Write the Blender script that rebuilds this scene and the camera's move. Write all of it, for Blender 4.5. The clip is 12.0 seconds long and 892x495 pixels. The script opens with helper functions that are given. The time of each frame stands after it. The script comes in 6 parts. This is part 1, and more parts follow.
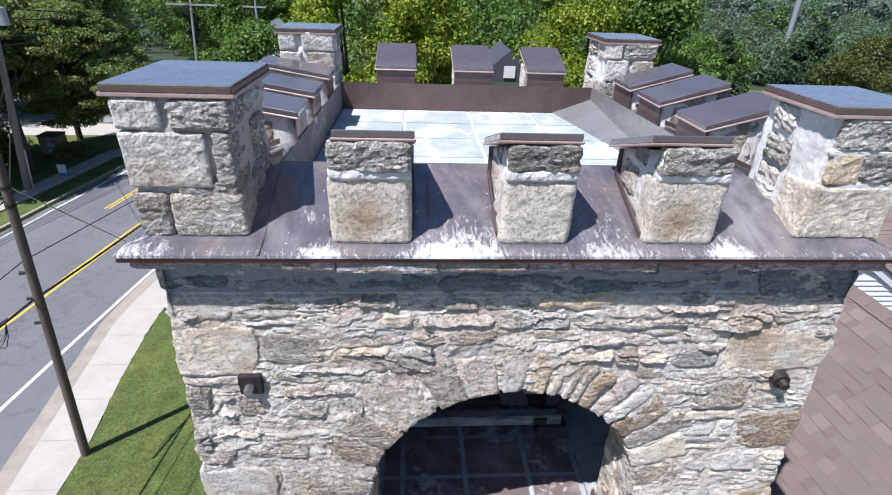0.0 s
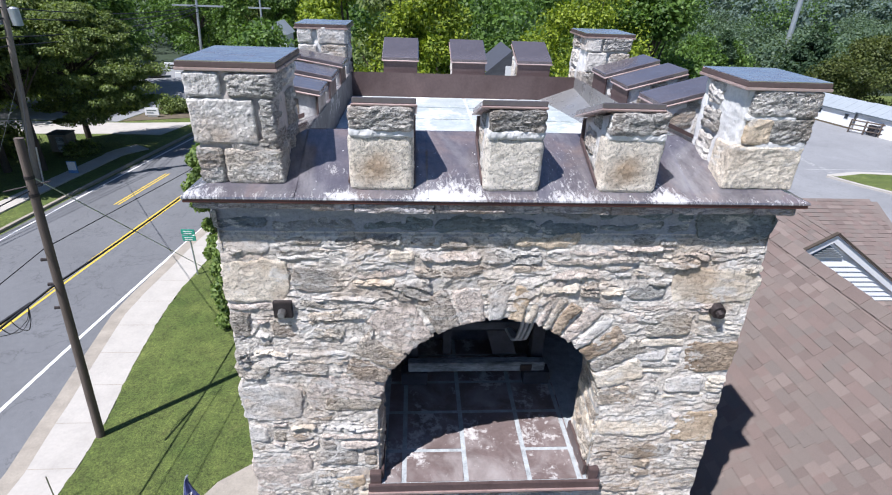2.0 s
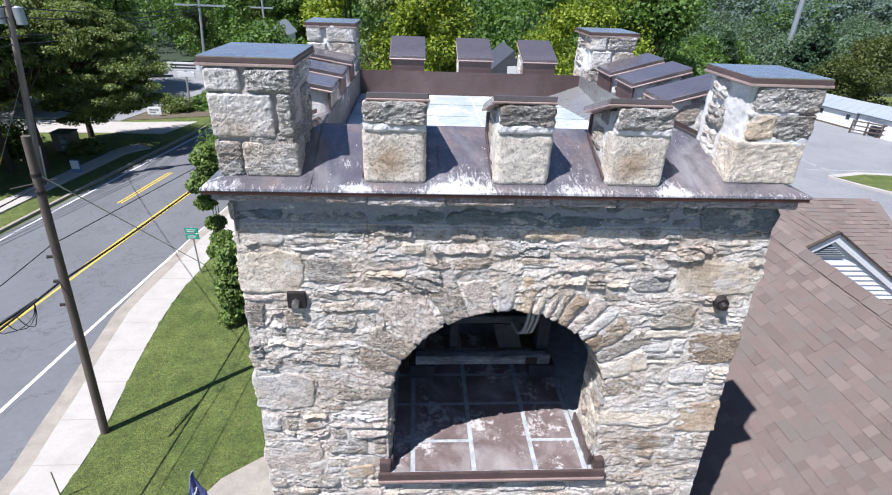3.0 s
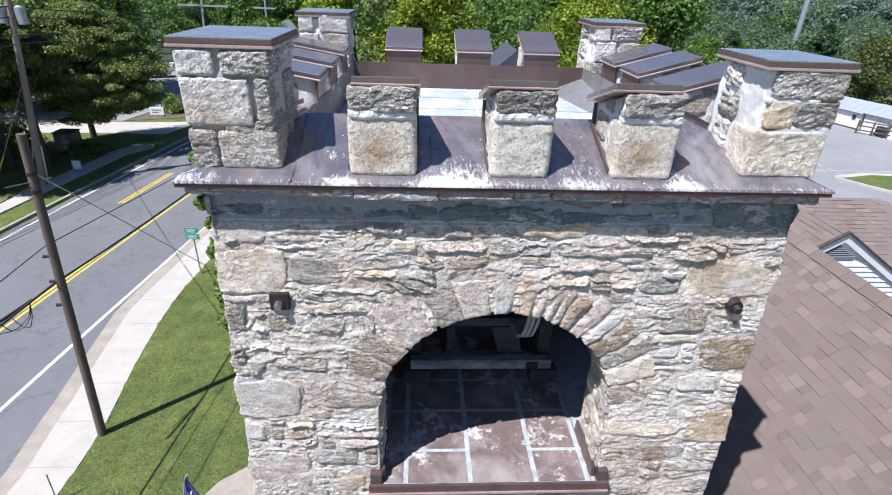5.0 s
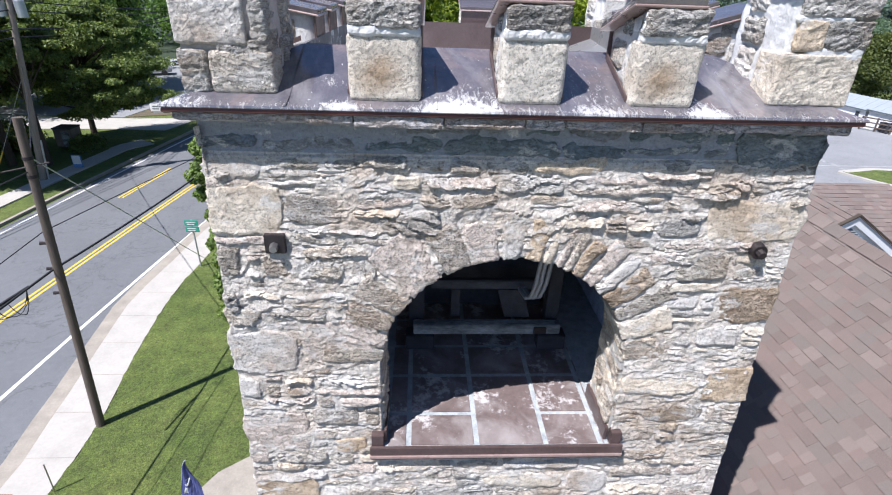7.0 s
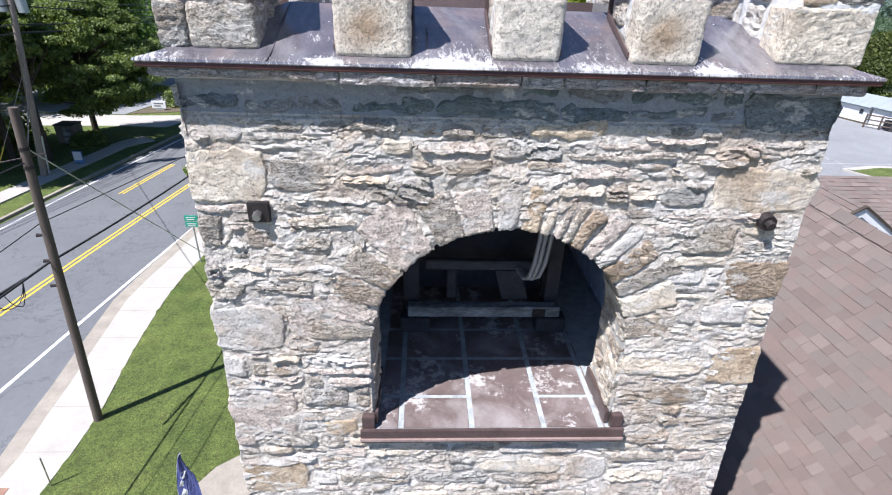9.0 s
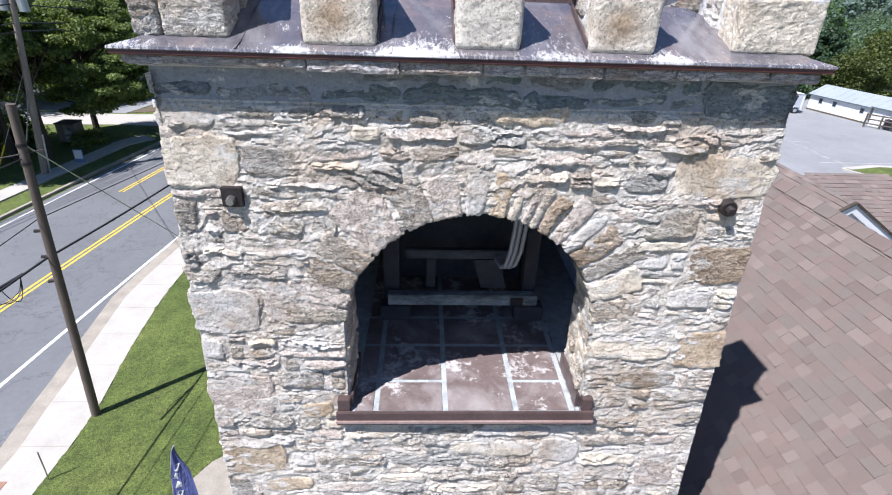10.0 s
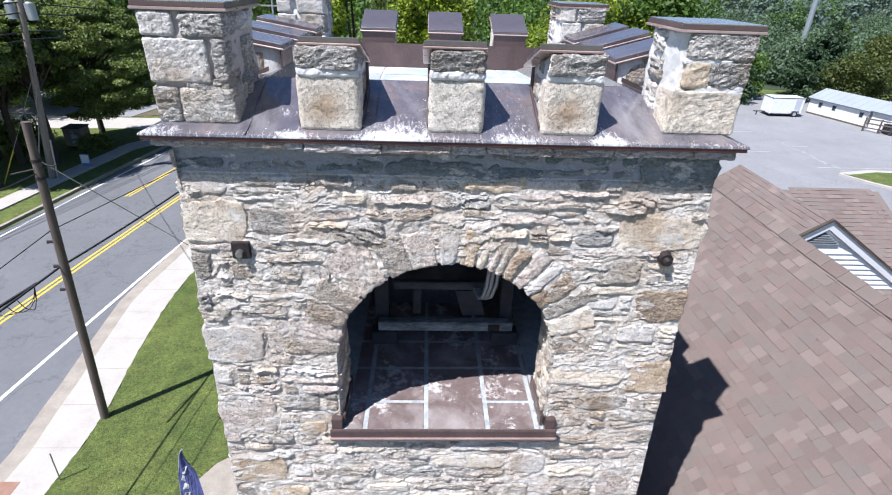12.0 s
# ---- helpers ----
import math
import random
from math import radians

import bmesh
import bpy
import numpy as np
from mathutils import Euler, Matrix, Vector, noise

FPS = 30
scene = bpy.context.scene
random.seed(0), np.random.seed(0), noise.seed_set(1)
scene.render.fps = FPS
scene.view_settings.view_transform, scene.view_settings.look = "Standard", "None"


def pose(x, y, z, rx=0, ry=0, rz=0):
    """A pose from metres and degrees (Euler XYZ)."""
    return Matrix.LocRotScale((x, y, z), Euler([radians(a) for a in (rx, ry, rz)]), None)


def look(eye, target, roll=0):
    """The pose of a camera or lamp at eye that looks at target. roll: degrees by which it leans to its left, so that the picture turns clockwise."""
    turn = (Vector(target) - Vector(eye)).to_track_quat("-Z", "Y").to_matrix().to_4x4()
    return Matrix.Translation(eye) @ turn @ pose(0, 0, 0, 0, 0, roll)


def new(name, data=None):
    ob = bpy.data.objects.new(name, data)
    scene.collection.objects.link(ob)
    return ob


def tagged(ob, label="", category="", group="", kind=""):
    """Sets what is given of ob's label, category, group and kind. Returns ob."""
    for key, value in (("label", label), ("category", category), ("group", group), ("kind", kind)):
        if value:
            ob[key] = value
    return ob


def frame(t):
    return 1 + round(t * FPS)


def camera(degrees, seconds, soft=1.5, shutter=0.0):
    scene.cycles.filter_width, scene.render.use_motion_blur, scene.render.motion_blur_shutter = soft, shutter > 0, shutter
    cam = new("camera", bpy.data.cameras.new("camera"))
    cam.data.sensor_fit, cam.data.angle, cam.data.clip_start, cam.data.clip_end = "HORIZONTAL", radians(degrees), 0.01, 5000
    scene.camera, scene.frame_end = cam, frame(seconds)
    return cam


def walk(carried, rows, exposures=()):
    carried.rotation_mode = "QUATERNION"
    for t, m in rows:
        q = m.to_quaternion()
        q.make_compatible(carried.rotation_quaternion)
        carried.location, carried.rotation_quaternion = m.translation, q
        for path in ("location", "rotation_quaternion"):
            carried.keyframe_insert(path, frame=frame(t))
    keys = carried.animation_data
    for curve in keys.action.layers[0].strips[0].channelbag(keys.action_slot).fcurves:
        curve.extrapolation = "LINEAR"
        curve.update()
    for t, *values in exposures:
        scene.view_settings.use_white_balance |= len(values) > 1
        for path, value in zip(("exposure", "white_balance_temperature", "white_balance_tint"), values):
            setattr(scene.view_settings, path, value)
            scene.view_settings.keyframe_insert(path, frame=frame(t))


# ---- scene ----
UNIT = 1.15                                # metres in one unit of the plan below
cam = camera(82.0, 12.0, soft=1.1)
PATH = [
    (0, (-0.542, -1.829, 11.706), (-0.409, -0.067, 10.768), 2.2),
    (0.5, (-0.514, -1.928, 11.705), (-0.383, -0.164, 10.771), 2.2),
    (1, (-0.5, -2.078, 11.707), (-0.37, -0.314, 10.773), 2.3),
    (1.5, (-0.515, -2.283, 11.711), (-0.39, -0.519, 10.776), 2.3),
    (2, (-0.539, -2.444, 11.711), (-0.415, -0.68, 10.777), 2.2),
    (2.5, (-0.563, -2.52, 11.713), (-0.44, -0.757, 10.778), 2.3),
    (3, (-0.597, -2.525, 11.703), (-0.476, -0.76, 10.769), 2.3),
    (5, (-0.532, -2.36, 11.598), (-0.423, -0.593, 10.667), 2.2),
    (5.5, (-0.527, -2.333, 11.548), (-0.417, -0.566, 10.617), 2.2),
    (6, (-0.538, -2.328, 11.444), (-0.43, -0.561, 10.511), 2.2),
    (6.5, (-0.543, -2.342, 11.341), (-0.437, -0.576, 10.409), 2.2),
    (7, (-0.545, -2.357, 11.239), (-0.44, -0.59, 10.309), 2.1),
    (9, (-0.489, -2.315, 11.047), (-0.392, -0.548, 10.115), 2.1),
    (9.5, (-0.414, -2.355, 11.029), (-0.32, -0.59, 10.093), 2.1),
    (10, (-0.322, -2.425, 11.018), (-0.231, -0.658, 10.085), 2.1),
    (10.5, (-0.245, -2.516, 11.013), (-0.155, -0.749, 10.081), 2.1),
    (11, (-0.145, -2.642, 11.106), (-0.054, -0.874, 10.175), 2.1),
    (11.5, (-0.157, -2.695, 11.397), (-0.068, -0.927, 10.466), 2.1),
    (12, (-0.192, -2.7, 11.48), (-0.111, -0.934, 10.545), 2.1),
]
walk(cam, [(t, look(Vector(eye) * UNIT, Vector(target) * UNIT, roll)) for t, eye, target, roll in PATH],
     [(0, 0.55, 6080, 15), (1.5, 0.56, 6080, 15), (3, 0.65, 6080, 15), (6.5, 0.66, 6080, 15), (7, 0.69, 6080, 15), (9, 0.79, 6080, 15), (10, 0.75, 6080, 15), (12, 0.74, 6080, 15)])

# ---- light ----
SUN_WAY = Vector((1.333, 1.101, -3.104)).normalized()      # the way the sunlight goes
SUN_UP = math.asin(-SUN_WAY.z)
SUN_ROUND = math.atan2(-SUN_WAY.x, -SUN_WAY.y)
world = bpy.data.worlds.new("daylight")
scene.world = world
world.use_nodes = True
sky = world.node_tree.nodes.new("ShaderNodeTexSky")
sky.sky_type, sky.sun_disc = "NISHITA", False
sky.sun_elevation, sky.sun_rotation = SUN_UP, SUN_ROUND
sky.air_density, sky.dust_density, sky.ozone_density = 1.0, 0.2, 7.0
world.node_tree.links.new(sky.outputs[0], world.node_tree.nodes["Background"].inputs[0])
world.node_tree.nodes["Background"].inputs[1].default_value = 0.07
sun = new("sun", bpy.data.lights.new("sun", "SUN"))
sun.data.energy, sun.data.angle, sun.data.color = 5.0, radians(0.53), (1.0, 0.97, 0.93)
sun.matrix_world = look((0, 0, 60), Vector((0, 0, 60)) + SUN_WAY)


# ---- helpers of this scene ----
def part(name, bm, material, parent=None, label=""):
    """Links a bmesh as one mesh object."""
    me = bpy.data.meshes.new(name)
    bm.to_mesh(me)
    bm.free()
    ob = new(name, me)
    if material:
        me.materials.append(material)
    ob.parent = parent
    return tagged(ob, label)


def flat(name, verts, faces, material, parent=None, label=""):
    """Links points and faces as one mesh object."""
    me = bpy.data.meshes.new(name)
    me.from_pydata(verts, [], faces)
    me.update()
    ob = new(name, me)
    me.materials.append(material)
    ob.parent = parent
    return tagged(ob, label)


def thing(name, label, category, group="", kind=""):
    return tagged(new(name), label, category, group, kind)


def box(bm, x0, x1, y0, y1, z0, z1, bevel=0.0):
    r = bmesh.ops.create_cube(bm, size=1, matrix=Matrix.Translation(((x0 + x1) / 2, (y0 + y1) / 2, (z0 + z1) / 2))
                              @ Matrix.Diagonal((x1 - x0, y1 - y0, z1 - z0, 1)))
    if bevel:
        edges = list({e for v in r["verts"] for e in v.link_edges})
        bmesh.ops.bevel(bm, geom=edges, offset=bevel, segments=2, affect="EDGES")
    return bm


def boxed(*args, **kw):
    return box(bmesh.new(), *args, **kw)


def rod(bm, a, b, r0, r1=None, sides=10):
    """A tapered round bar from a to b."""
    a, b = Vector(a), Vector(b)
    m = Matrix.Translation((a + b) / 2) @ (b - a).to_track_quat("Z", "Y").to_matrix().to_4x4()
    bmesh.ops.create_cone(bm, cap_ends=True, segments=sides, radius1=r0, radius2=r0 if r1 is None else r1, depth=(b - a).length, matrix=m)
    return bm


def wire(name, points, radius, material, parent=None, label="", sag=0.0, steps=10):
    """A round cable through the points, sagging between them."""
    bm, sides, way = bmesh.new(), 6, []
    for a, b in zip(points, points[1:]):
        a, b = Vector(a), Vector(b)
        for i in range(steps):
            f = i / steps
            way.append(a.lerp(b, f) - Vector((0, 0, sag * 4 * f * (1 - f))))
    way.append(Vector(points[-1]))
    rings = []
    for i, p in enumerate(way):
        d = (way[min(i + 1, len(way) - 1)] - way[max(i - 1, 0)]).normalized()
        u = d.orthogonal().normalized()
        v = d.cross(u)
        rings.append([bm.verts.new(p + radius * (math.cos(k * math.tau / sides) * u + math.sin(k * math.tau / sides) * v)) for k in range(sides)])
    for r, s in zip(rings, rings[1:]):
        for k in range(sides):
            bm.faces.new((r[k], r[(k + 1) % sides], s[(k + 1) % sides], s[k]))
    bm.faces.new(rings[0][::-1])
    bm.faces.new(rings[-1])
    return part(name, bm, material, parent, label)


# ---- materials ----
def material(name, rough=0.8, metal=0.0):
    m = bpy.data.materials.new(name)
    m.use_nodes = True
    t = m.node_tree
    b = t.nodes["Principled BSDF"]
    b.inputs["Roughness"].default_value, b.inputs["Metallic"].default_value = rough, metal
    return m, t, b


def node(t, kind, **values):
    n = t.nodes.new("ShaderNode" + kind)
    for k, v in values.items():
        n.inputs[k.replace("_", " ")].default_value = v
    return n


def coords(t, scale=(1, 1, 1), space="Object", turn=(0, 0, 0)):
    """Places in metres, stretched."""
    c, m = node(t, "TexCoord"), node(t, "Mapping", Scale=scale, Rotation=turn)
    t.links.new(c.outputs[space], m.inputs[0])
    return m.outputs[0]


def noise_of(t, place, scale, detail=5.0, rough=0.55, warp=0.0):
    n = node(t, "TexNoise", Scale=scale, Detail=detail, Roughness=rough, Distortion=warp)
    t.links.new(place, n.inputs["Vector"])
    return n.outputs["Fac"]


def ramp(t, fac, *stops):
    """Colours or greys at places from 0 to 1."""
    r = node(t, "ValToRGB")
    while len(r.color_ramp.elements) < len(stops):
        r.color_ramp.elements.new(0.5)
    for e, (at, c) in zip(r.color_ramp.elements, stops):
        e.position = at
        e.color = (*(c if isinstance(c, tuple) else (c, c, c)), 1)
    t.links.new(fac, r.inputs[0])
    return r.outputs[0]


def mix(t, fac, a, b, how="MIX"):
    n = t.nodes.new("ShaderNodeMix")
    n.data_type, n.blend_type = "RGBA", how
    for key, v in ((0, fac), (6, a), (7, b)):
        if isinstance(v, bpy.types.NodeSocket):
            t.links.new(v, n.inputs[key])
        elif key == 0:
            n.inputs[0].default_value = v
        else:
            n.inputs[key].default_value = (*v, 1)
    return n.outputs[2]


def relief(t, b, height, depth, after=None):
    n = node(t, "Bump", Strength=1.0, Distance=depth)
    t.links.new(height, n.inputs["Height"])
    if after:
        t.links.new(after, n.inputs["Normal"])
    t.links.new(n.outputs[0], b.inputs["Normal"])
    return n.outputs[0]


def piece_number(t):
    """A number from 0 to 1 that differs from piece to piece."""
    info, g = node(t, "ObjectInfo"), node(t, "NewGeometry")
    add, part_of = node(t, "Math"), node(t, "Math")
    add.operation, part_of.operation = "ADD", "FRACT"
    t.links.new(info.outputs["Random"], add.inputs[0])
    t.links.new(g.outputs["Random Per Island"], add.inputs[1])
    t.links.new(add.outputs[0], part_of.inputs[0])
    return part_of.outputs[0]


def stone(name, tints, smear=0.5, depth=0.012, strata=3.2, speckle=0.3, veins=0.4, grit=0.55, pits=0.35, rusty=0.48, stain=None):
    """Rough quarried stone in a tint picked piece by piece, with thin layers, pits and pale mortar left on it."""
    m, t, b = material(name, 0.92)
    p, q = coords(t), coords(t, (1, 1, strata), turn=(0, 0.06, 0))
    tint = ramp(t, piece_number(t), *[(i / max(1, len(tints) - 1), c) for i, c in enumerate(tints)])
    layers = noise_of(t, q, 11, 8, 0.66, 0.3)
    grain = noise_of(t, p, 105, 4, 0.8)
    cloud = noise_of(t, p, 3.2, 4, 0.6)
    blotch = noise_of(t, p, 17, 6, 0.72, 0.4)
    c = mix(t, 0.6, tint, ramp(t, layers, (0.30, (0.70, 0.69, 0.68)), (0.45, (1.04, 1.03, 1.01)), (0.70, (1.16, 1.14, 1.10))), "MULTIPLY")
    c = mix(t, 0.6, c, ramp(t, blotch, (0.30, (0.62, 0.615, 0.61)), (0.46, (1.06, 1.06, 1.06)), (0.68, (1.16, 1.15, 1.13))), "MULTIPLY")
    c = mix(t, grit, c, ramp(t, grain, (0.33, 0.25), (0.44, 1.0), (0.66, 1.2)), "MULTIPLY")
    line = noise_of(t, q, 7.5, 10, 0.74, 0.1)
    crack = ramp(t, line, (0.475, 1.0), (0.497, 0.25), (0.503, 0.25), (0.525, 1.0))
    c = mix(t, veins, c, crack, "MULTIPLY")
    hair = ramp(t, noise_of(t, q, 19, 8, 0.78, 0.5), (0.475, 1.0), (0.495, 0.12), (0.505, 0.12), (0.525, 1.0))
    patchy = ramp(t, noise_of(t, p, 6, 4, 0.6), (0.42, 0.0), (0.58, 1.0))
    c = mix(t, mix(t, 1.0, patchy, (veins, veins, veins), "MULTIPLY"), c, hair, "MULTIPLY")
    rust = ramp(t, noise_of(t, p, 2.1, 5, 0.62), (rusty, 0.0), (rusty + 0.2, 1.0))
    c = mix(t, mix(t, 1.0, rust, (0.62, 0.62, 0.62), "MULTIPLY"), c, (0.40, 0.275, 0.165))
    if stain:                                 # one brown weathering stain
        away, wobble, near = node(t, "VectorMath"), node(t, "Math"), node(t, "MapRange", From_Min=stain[2], From_Max=stain[2] + 0.13, To_Min=0.75, To_Max=0.0)
        away.operation = "DISTANCE"
        t.links.new(coords(t, (1, 0, 1.25)), away.inputs[0])
        away.inputs[1].default_value = (stain[0], 0, stain[1] * 1.25)
        wobble.operation = "MULTIPLY_ADD"
        t.links.new(noise_of(t, p, 9, 5, 0.7), wobble.inputs[0])
        wobble.inputs[1].default_value = 0.22
        t.links.new(away.outputs["Value"], wobble.inputs[2])
        t.links.new(wobble.outputs[0], near.inputs["Value"])
        c = mix(t, near.outputs[0], c, stain[3] if len(stain) > 3 else (0.40, 0.255, 0.13))
    pit = ramp(t, noise_of(t, p, 58, 3, 0.6), (0.36, 0.25), (0.46, 1.0))
    c = mix(t, pits, c, pit, "MULTIPLY")
    white = ramp(t, noise_of(t, q, 4.3, 8, 0.7, 0.2), (0.61 - 0.16 * smear, 0.0), (0.645 - 0.12 * smear, 1.0))
    c = mix(t, mix(t, 1.0, white, ramp(t, grain, (0.38, 0.25), (0.5, 0.8)), "MULTIPLY"), c, mix(t, cloud, (0.63, 0.60, 0.55), (0.73, 0.705, 0.66)))
    t.links.new(c, b.inputs["Base Color"])
    first = relief(t, b, layers, depth * 0.4)
    first = relief(t, b, crack, depth * 0.6 * veins, first)
    first = relief(t, b, hair, depth * 0.5 * veins, first)
    second = relief(t, b, noise_of(t, p, 34, 5, 0.7, 0.3), depth * 0.8, first)
    third = relief(t, b, pit, depth * 0.7 * pits, second)
    relief(t, b, grain, depth * speckle, third)
    return m


def mortar(name, low, high, depth=0.008):
    m, t, b = material(name, 0.95)
    p = coords(t)
    n = noise_of(t, p, 6, 7, 0.65, 0.4)
    c = mix(t, n, low, high)
    c = mix(t, 0.5, c, ramp(t, noise_of(t, p, 60, 4, 0.7), (0.3, 0.6), (0.7, 1.1)), "MULTIPLY")
    t.links.new(c, b.inputs["Base Color"])
    relief(t, b, noise_of(t, p, 26, 7, 0.7), depth)
    return m


def copper(name, dark, light, spill=0.0, rough=(0.3, 0.55), metal=0.85, reach=5.0):
    """Weathered sheet copper, with pale mortar spilt on it."""
    m, t, b = material(name, 0.4, metal)
    p, long = coords(t), coords(t, (1, 0.75, 0.75))
    cloud = noise_of(t, p, 2.3, 6, 0.62, 0.7)
    c = mix(t, ramp(t, cloud, (0.3, 0.0), (0.7, 1.0)), dark, light)
    fine = noise_of(t, p, 45, 5, 0.7)
    c = mix(t, 0.35, c, ramp(t, fine, (0.3, 0.55), (0.7, 1.25)), "MULTIPLY")
    r = ramp(t, noise_of(t, p, 7, 6, 0.65), (0.3, rough[0]), (0.7, rough[1]))
    if spill:
        a = mix(t, 0.5, noise_of(t, long, reach, 3, 0.5, 0.1), noise_of(t, p, 19, 9, 0.75, 0.2))
        s = ramp(t, a, (0.62 - 0.14 * spill, 0.0), (0.66 - 0.14 * spill, 0.5), (0.74 - 0.12 * spill, 0.85))
        dots = ramp(t, noise_of(t, p, 26, 3, 0.6, 1.0), (0.72, 0.0), (0.75, 0.9))
        s = mix(t, 1.0, s, dots, "LIGHTEN")
        film = ramp(t, noise_of(t, p, 3.1, 5, 0.6, 0.6), (0.45, 0.0), (0.68, 0.55 * spill))
        s = mix(t, 1.0, s, film, "LIGHTEN")
        c = mix(t, s, c, (0.72, 0.71, 0.69))
        r = mix(t, s, r, (0.85, 0.85, 0.85))
        keep = mix(t, s, (metal, metal, metal), (0.05, 0.05, 0.05))
        t.links.new(keep, b.inputs["Metallic"])
    t.links.new(c, b.inputs["Base Color"])
    t.links.new(r, b.inputs["Roughness"])
    relief(t, b, noise_of(t, p, 5, 3, 0.5), 0.006)
    return m


def washed_copper(name, splashes, lip):
    """Brown sheet copper with streaks of lime run down it from where mortar was dropped."""
    m, t, b = material(name, 0.4, 0.0)
    b.inputs["IOR"].default_value = 2.25         # a bright oxide skin
    p, run = coords(t), coords(t, (1.0, 0.4, 0.4), turn=(0, 0, 0.12))
    cloud = noise_of(t, p, 2.6, 6, 0.65, 0.8)
    c = ramp(t, cloud, (0.32, (0.086, 0.080, 0.096)), (0.5, (0.124, 0.113, 0.127)), (0.62, (0.176, 0.142, 0.141)), (0.74, (0.189, 0.178, 0.194)))
    c = mix(t, 0.4, c, ramp(t, noise_of(t, p, 40, 6, 0.75), (0.3, 0.5), (0.7, 1.3)), "MULTIPLY")
    a = mix(t, 0.72, noise_of(t, run, 7, 6, 0.7, 0.6), noise_of(t, run, 42, 8, 0.8, 0.9))
    for x, y, wide, much in splashes:
        away, more = node(t, "VectorMath"), node(t, "Math")
        away.operation = "DISTANCE"
        t.links.new(coords(t, (1, 1.1, 0)), away.inputs[0])
        away.inputs[1].default_value = (x, y * 1.1, 0)
        near = node(t, "MapRange", From_Min=wide * 0.2, From_Max=wide, To_Min=much * 0.66, To_Max=0.0)
        t.links.new(away.outputs["Value"], near.inputs["Value"])
        t.links.new(a, more.inputs[0])
        t.links.new(near.outputs[0], more.inputs[1])
        a = more.outputs[0]
    across, edge, brink = node(t, "SeparateXYZ"), node(t, "MapRange", From_Min=lip, From_Max=lip + 0.075, To_Min=0.09, To_Max=0.0), node(t, "Math")
    t.links.new(p, across.inputs[0])
    t.links.new(across.outputs["Y"], edge.inputs["Value"])
    t.links.new(a, brink.inputs[0])
    t.links.new(edge.outputs[0], brink.inputs[1])
    a = brink.outputs[0]                         # lime along the drip edge, with the bend's bright reflection put in
    lime = ramp(t, a, (0.585, 0.0), (0.635, 0.2), (0.69, 0.62), (0.77, 0.92))
    drops = ramp(t, noise_of(t, p, 33, 2, 0.5, 0.4), (0.74, 0.0), (0.755, 0.9))
    lime = mix(t, 1.0, lime, drops, "LIGHTEN")
    film = ramp(t, noise_of(t, run, 2.8, 6, 0.7, 0.5), (0.5, 0.0), (0.72, 0.2))
    lime = mix(t, 1.0, lime, film, "LIGHTEN")
    t.links.new(mix(t, lime, c, (0.74, 0.73, 0.71)), b.inputs["Base Color"])
    t.links.new(mix(t, lime, ramp(t, noise_of(t, p, 7, 6, 0.65), (0.3, 0.07), (0.7, 0.22)), (0.8, 0.8, 0.8)), b.inputs["Roughness"])
    first = relief(t, b, noise_of(t, p, 4, 3, 0.5), 0.008)
    relief(t, b, lime, 0.002, first)
    return m


def plain(name, colour, rough=0.6, metal=0.0, vary=0.25, scale=8.0, depth=0.002, stretch=(1, 1, 1)):
    """One colour with wear at two scales."""
    m, t, b = material(name, rough, metal)
    p = coords(t, stretch)
    c = mix(t, 1.0, colour, ramp(t, noise_of(t, p, scale, 6, 0.65), (0.25, 1 - vary), (0.75, 1 + vary * 0.6)), "MULTIPLY")
    c = mix(t, 0.5, c, ramp(t, noise_of(t, p, scale * 9, 4, 0.7), (0.3, 1 - vary), (0.7, 1 + vary * 0.5)), "MULTIPLY")
    t.links.new(c, b.inputs["Base Color"])
    if depth:
        relief(t, b, noise_of(t, p, scale * 5, 5, 0.7), depth)
    return m


def leaf(name, dark, light, scale=0.5):
    m, t, b = material(name, 0.55)
    b.inputs["Specular IOR Level"].default_value = 0.3
    g = node(t, "NewGeometry")
    tone = mix(t, 0.5, g.outputs["Random Per Island"], noise_of(t, coords(t), scale, 3, 0.6))
    c = ramp(t, tone, (0.25, dark), (0.72, light))
    t.links.new(c, b.inputs["Base Color"])
    thin = node(t, "BsdfTranslucent")
    t.links.new(mix(t, 1.0, c, (1.5, 1.6, 0.6), "MULTIPLY"), thin.inputs["Color"])
    both = node(t, "MixShader", Fac=0.3)
    t.links.new(b.outputs[0], both.inputs[1])
    t.links.new(thin.outputs[0], both.inputs[2])
    t.links.new(both.outputs[0], t.nodes["Material Output"].inputs[0])
    return m


STONE = stone("rubble stone", [(0.658, 0.590, 0.499), (0.499, 0.465, 0.423), (0.679, 0.575, 0.463), (0.573, 0.533, 0.463), (0.467, 0.418, 0.356), (0.690, 0.637, 0.560), (0.531, 0.439, 0.352), (0.594, 0.575, 0.539)], 0.5, 0.012, 3.2, 0.4, 0.6)
STONE_GREY = stone("grey stone", [(0.563, 0.543, 0.514), (0.648, 0.617, 0.570)], 0.4, 0.007, 1.6, 0.45, 0.25, 0.7)
STONE_CREAM = stone("cream stone", [(0.701, 0.627, 0.519), (0.658, 0.596, 0.499)], 0.35, 0.007, 1.8, 0.45, 0.25, 0.6)
STONE_TAN = stone("tan stone", [(0.656, 0.532, 0.389), (0.675, 0.570, 0.435)], 0.35, 0.008, 1.8, 0.4, 0.35, 0.6, 0.35, 0.40)
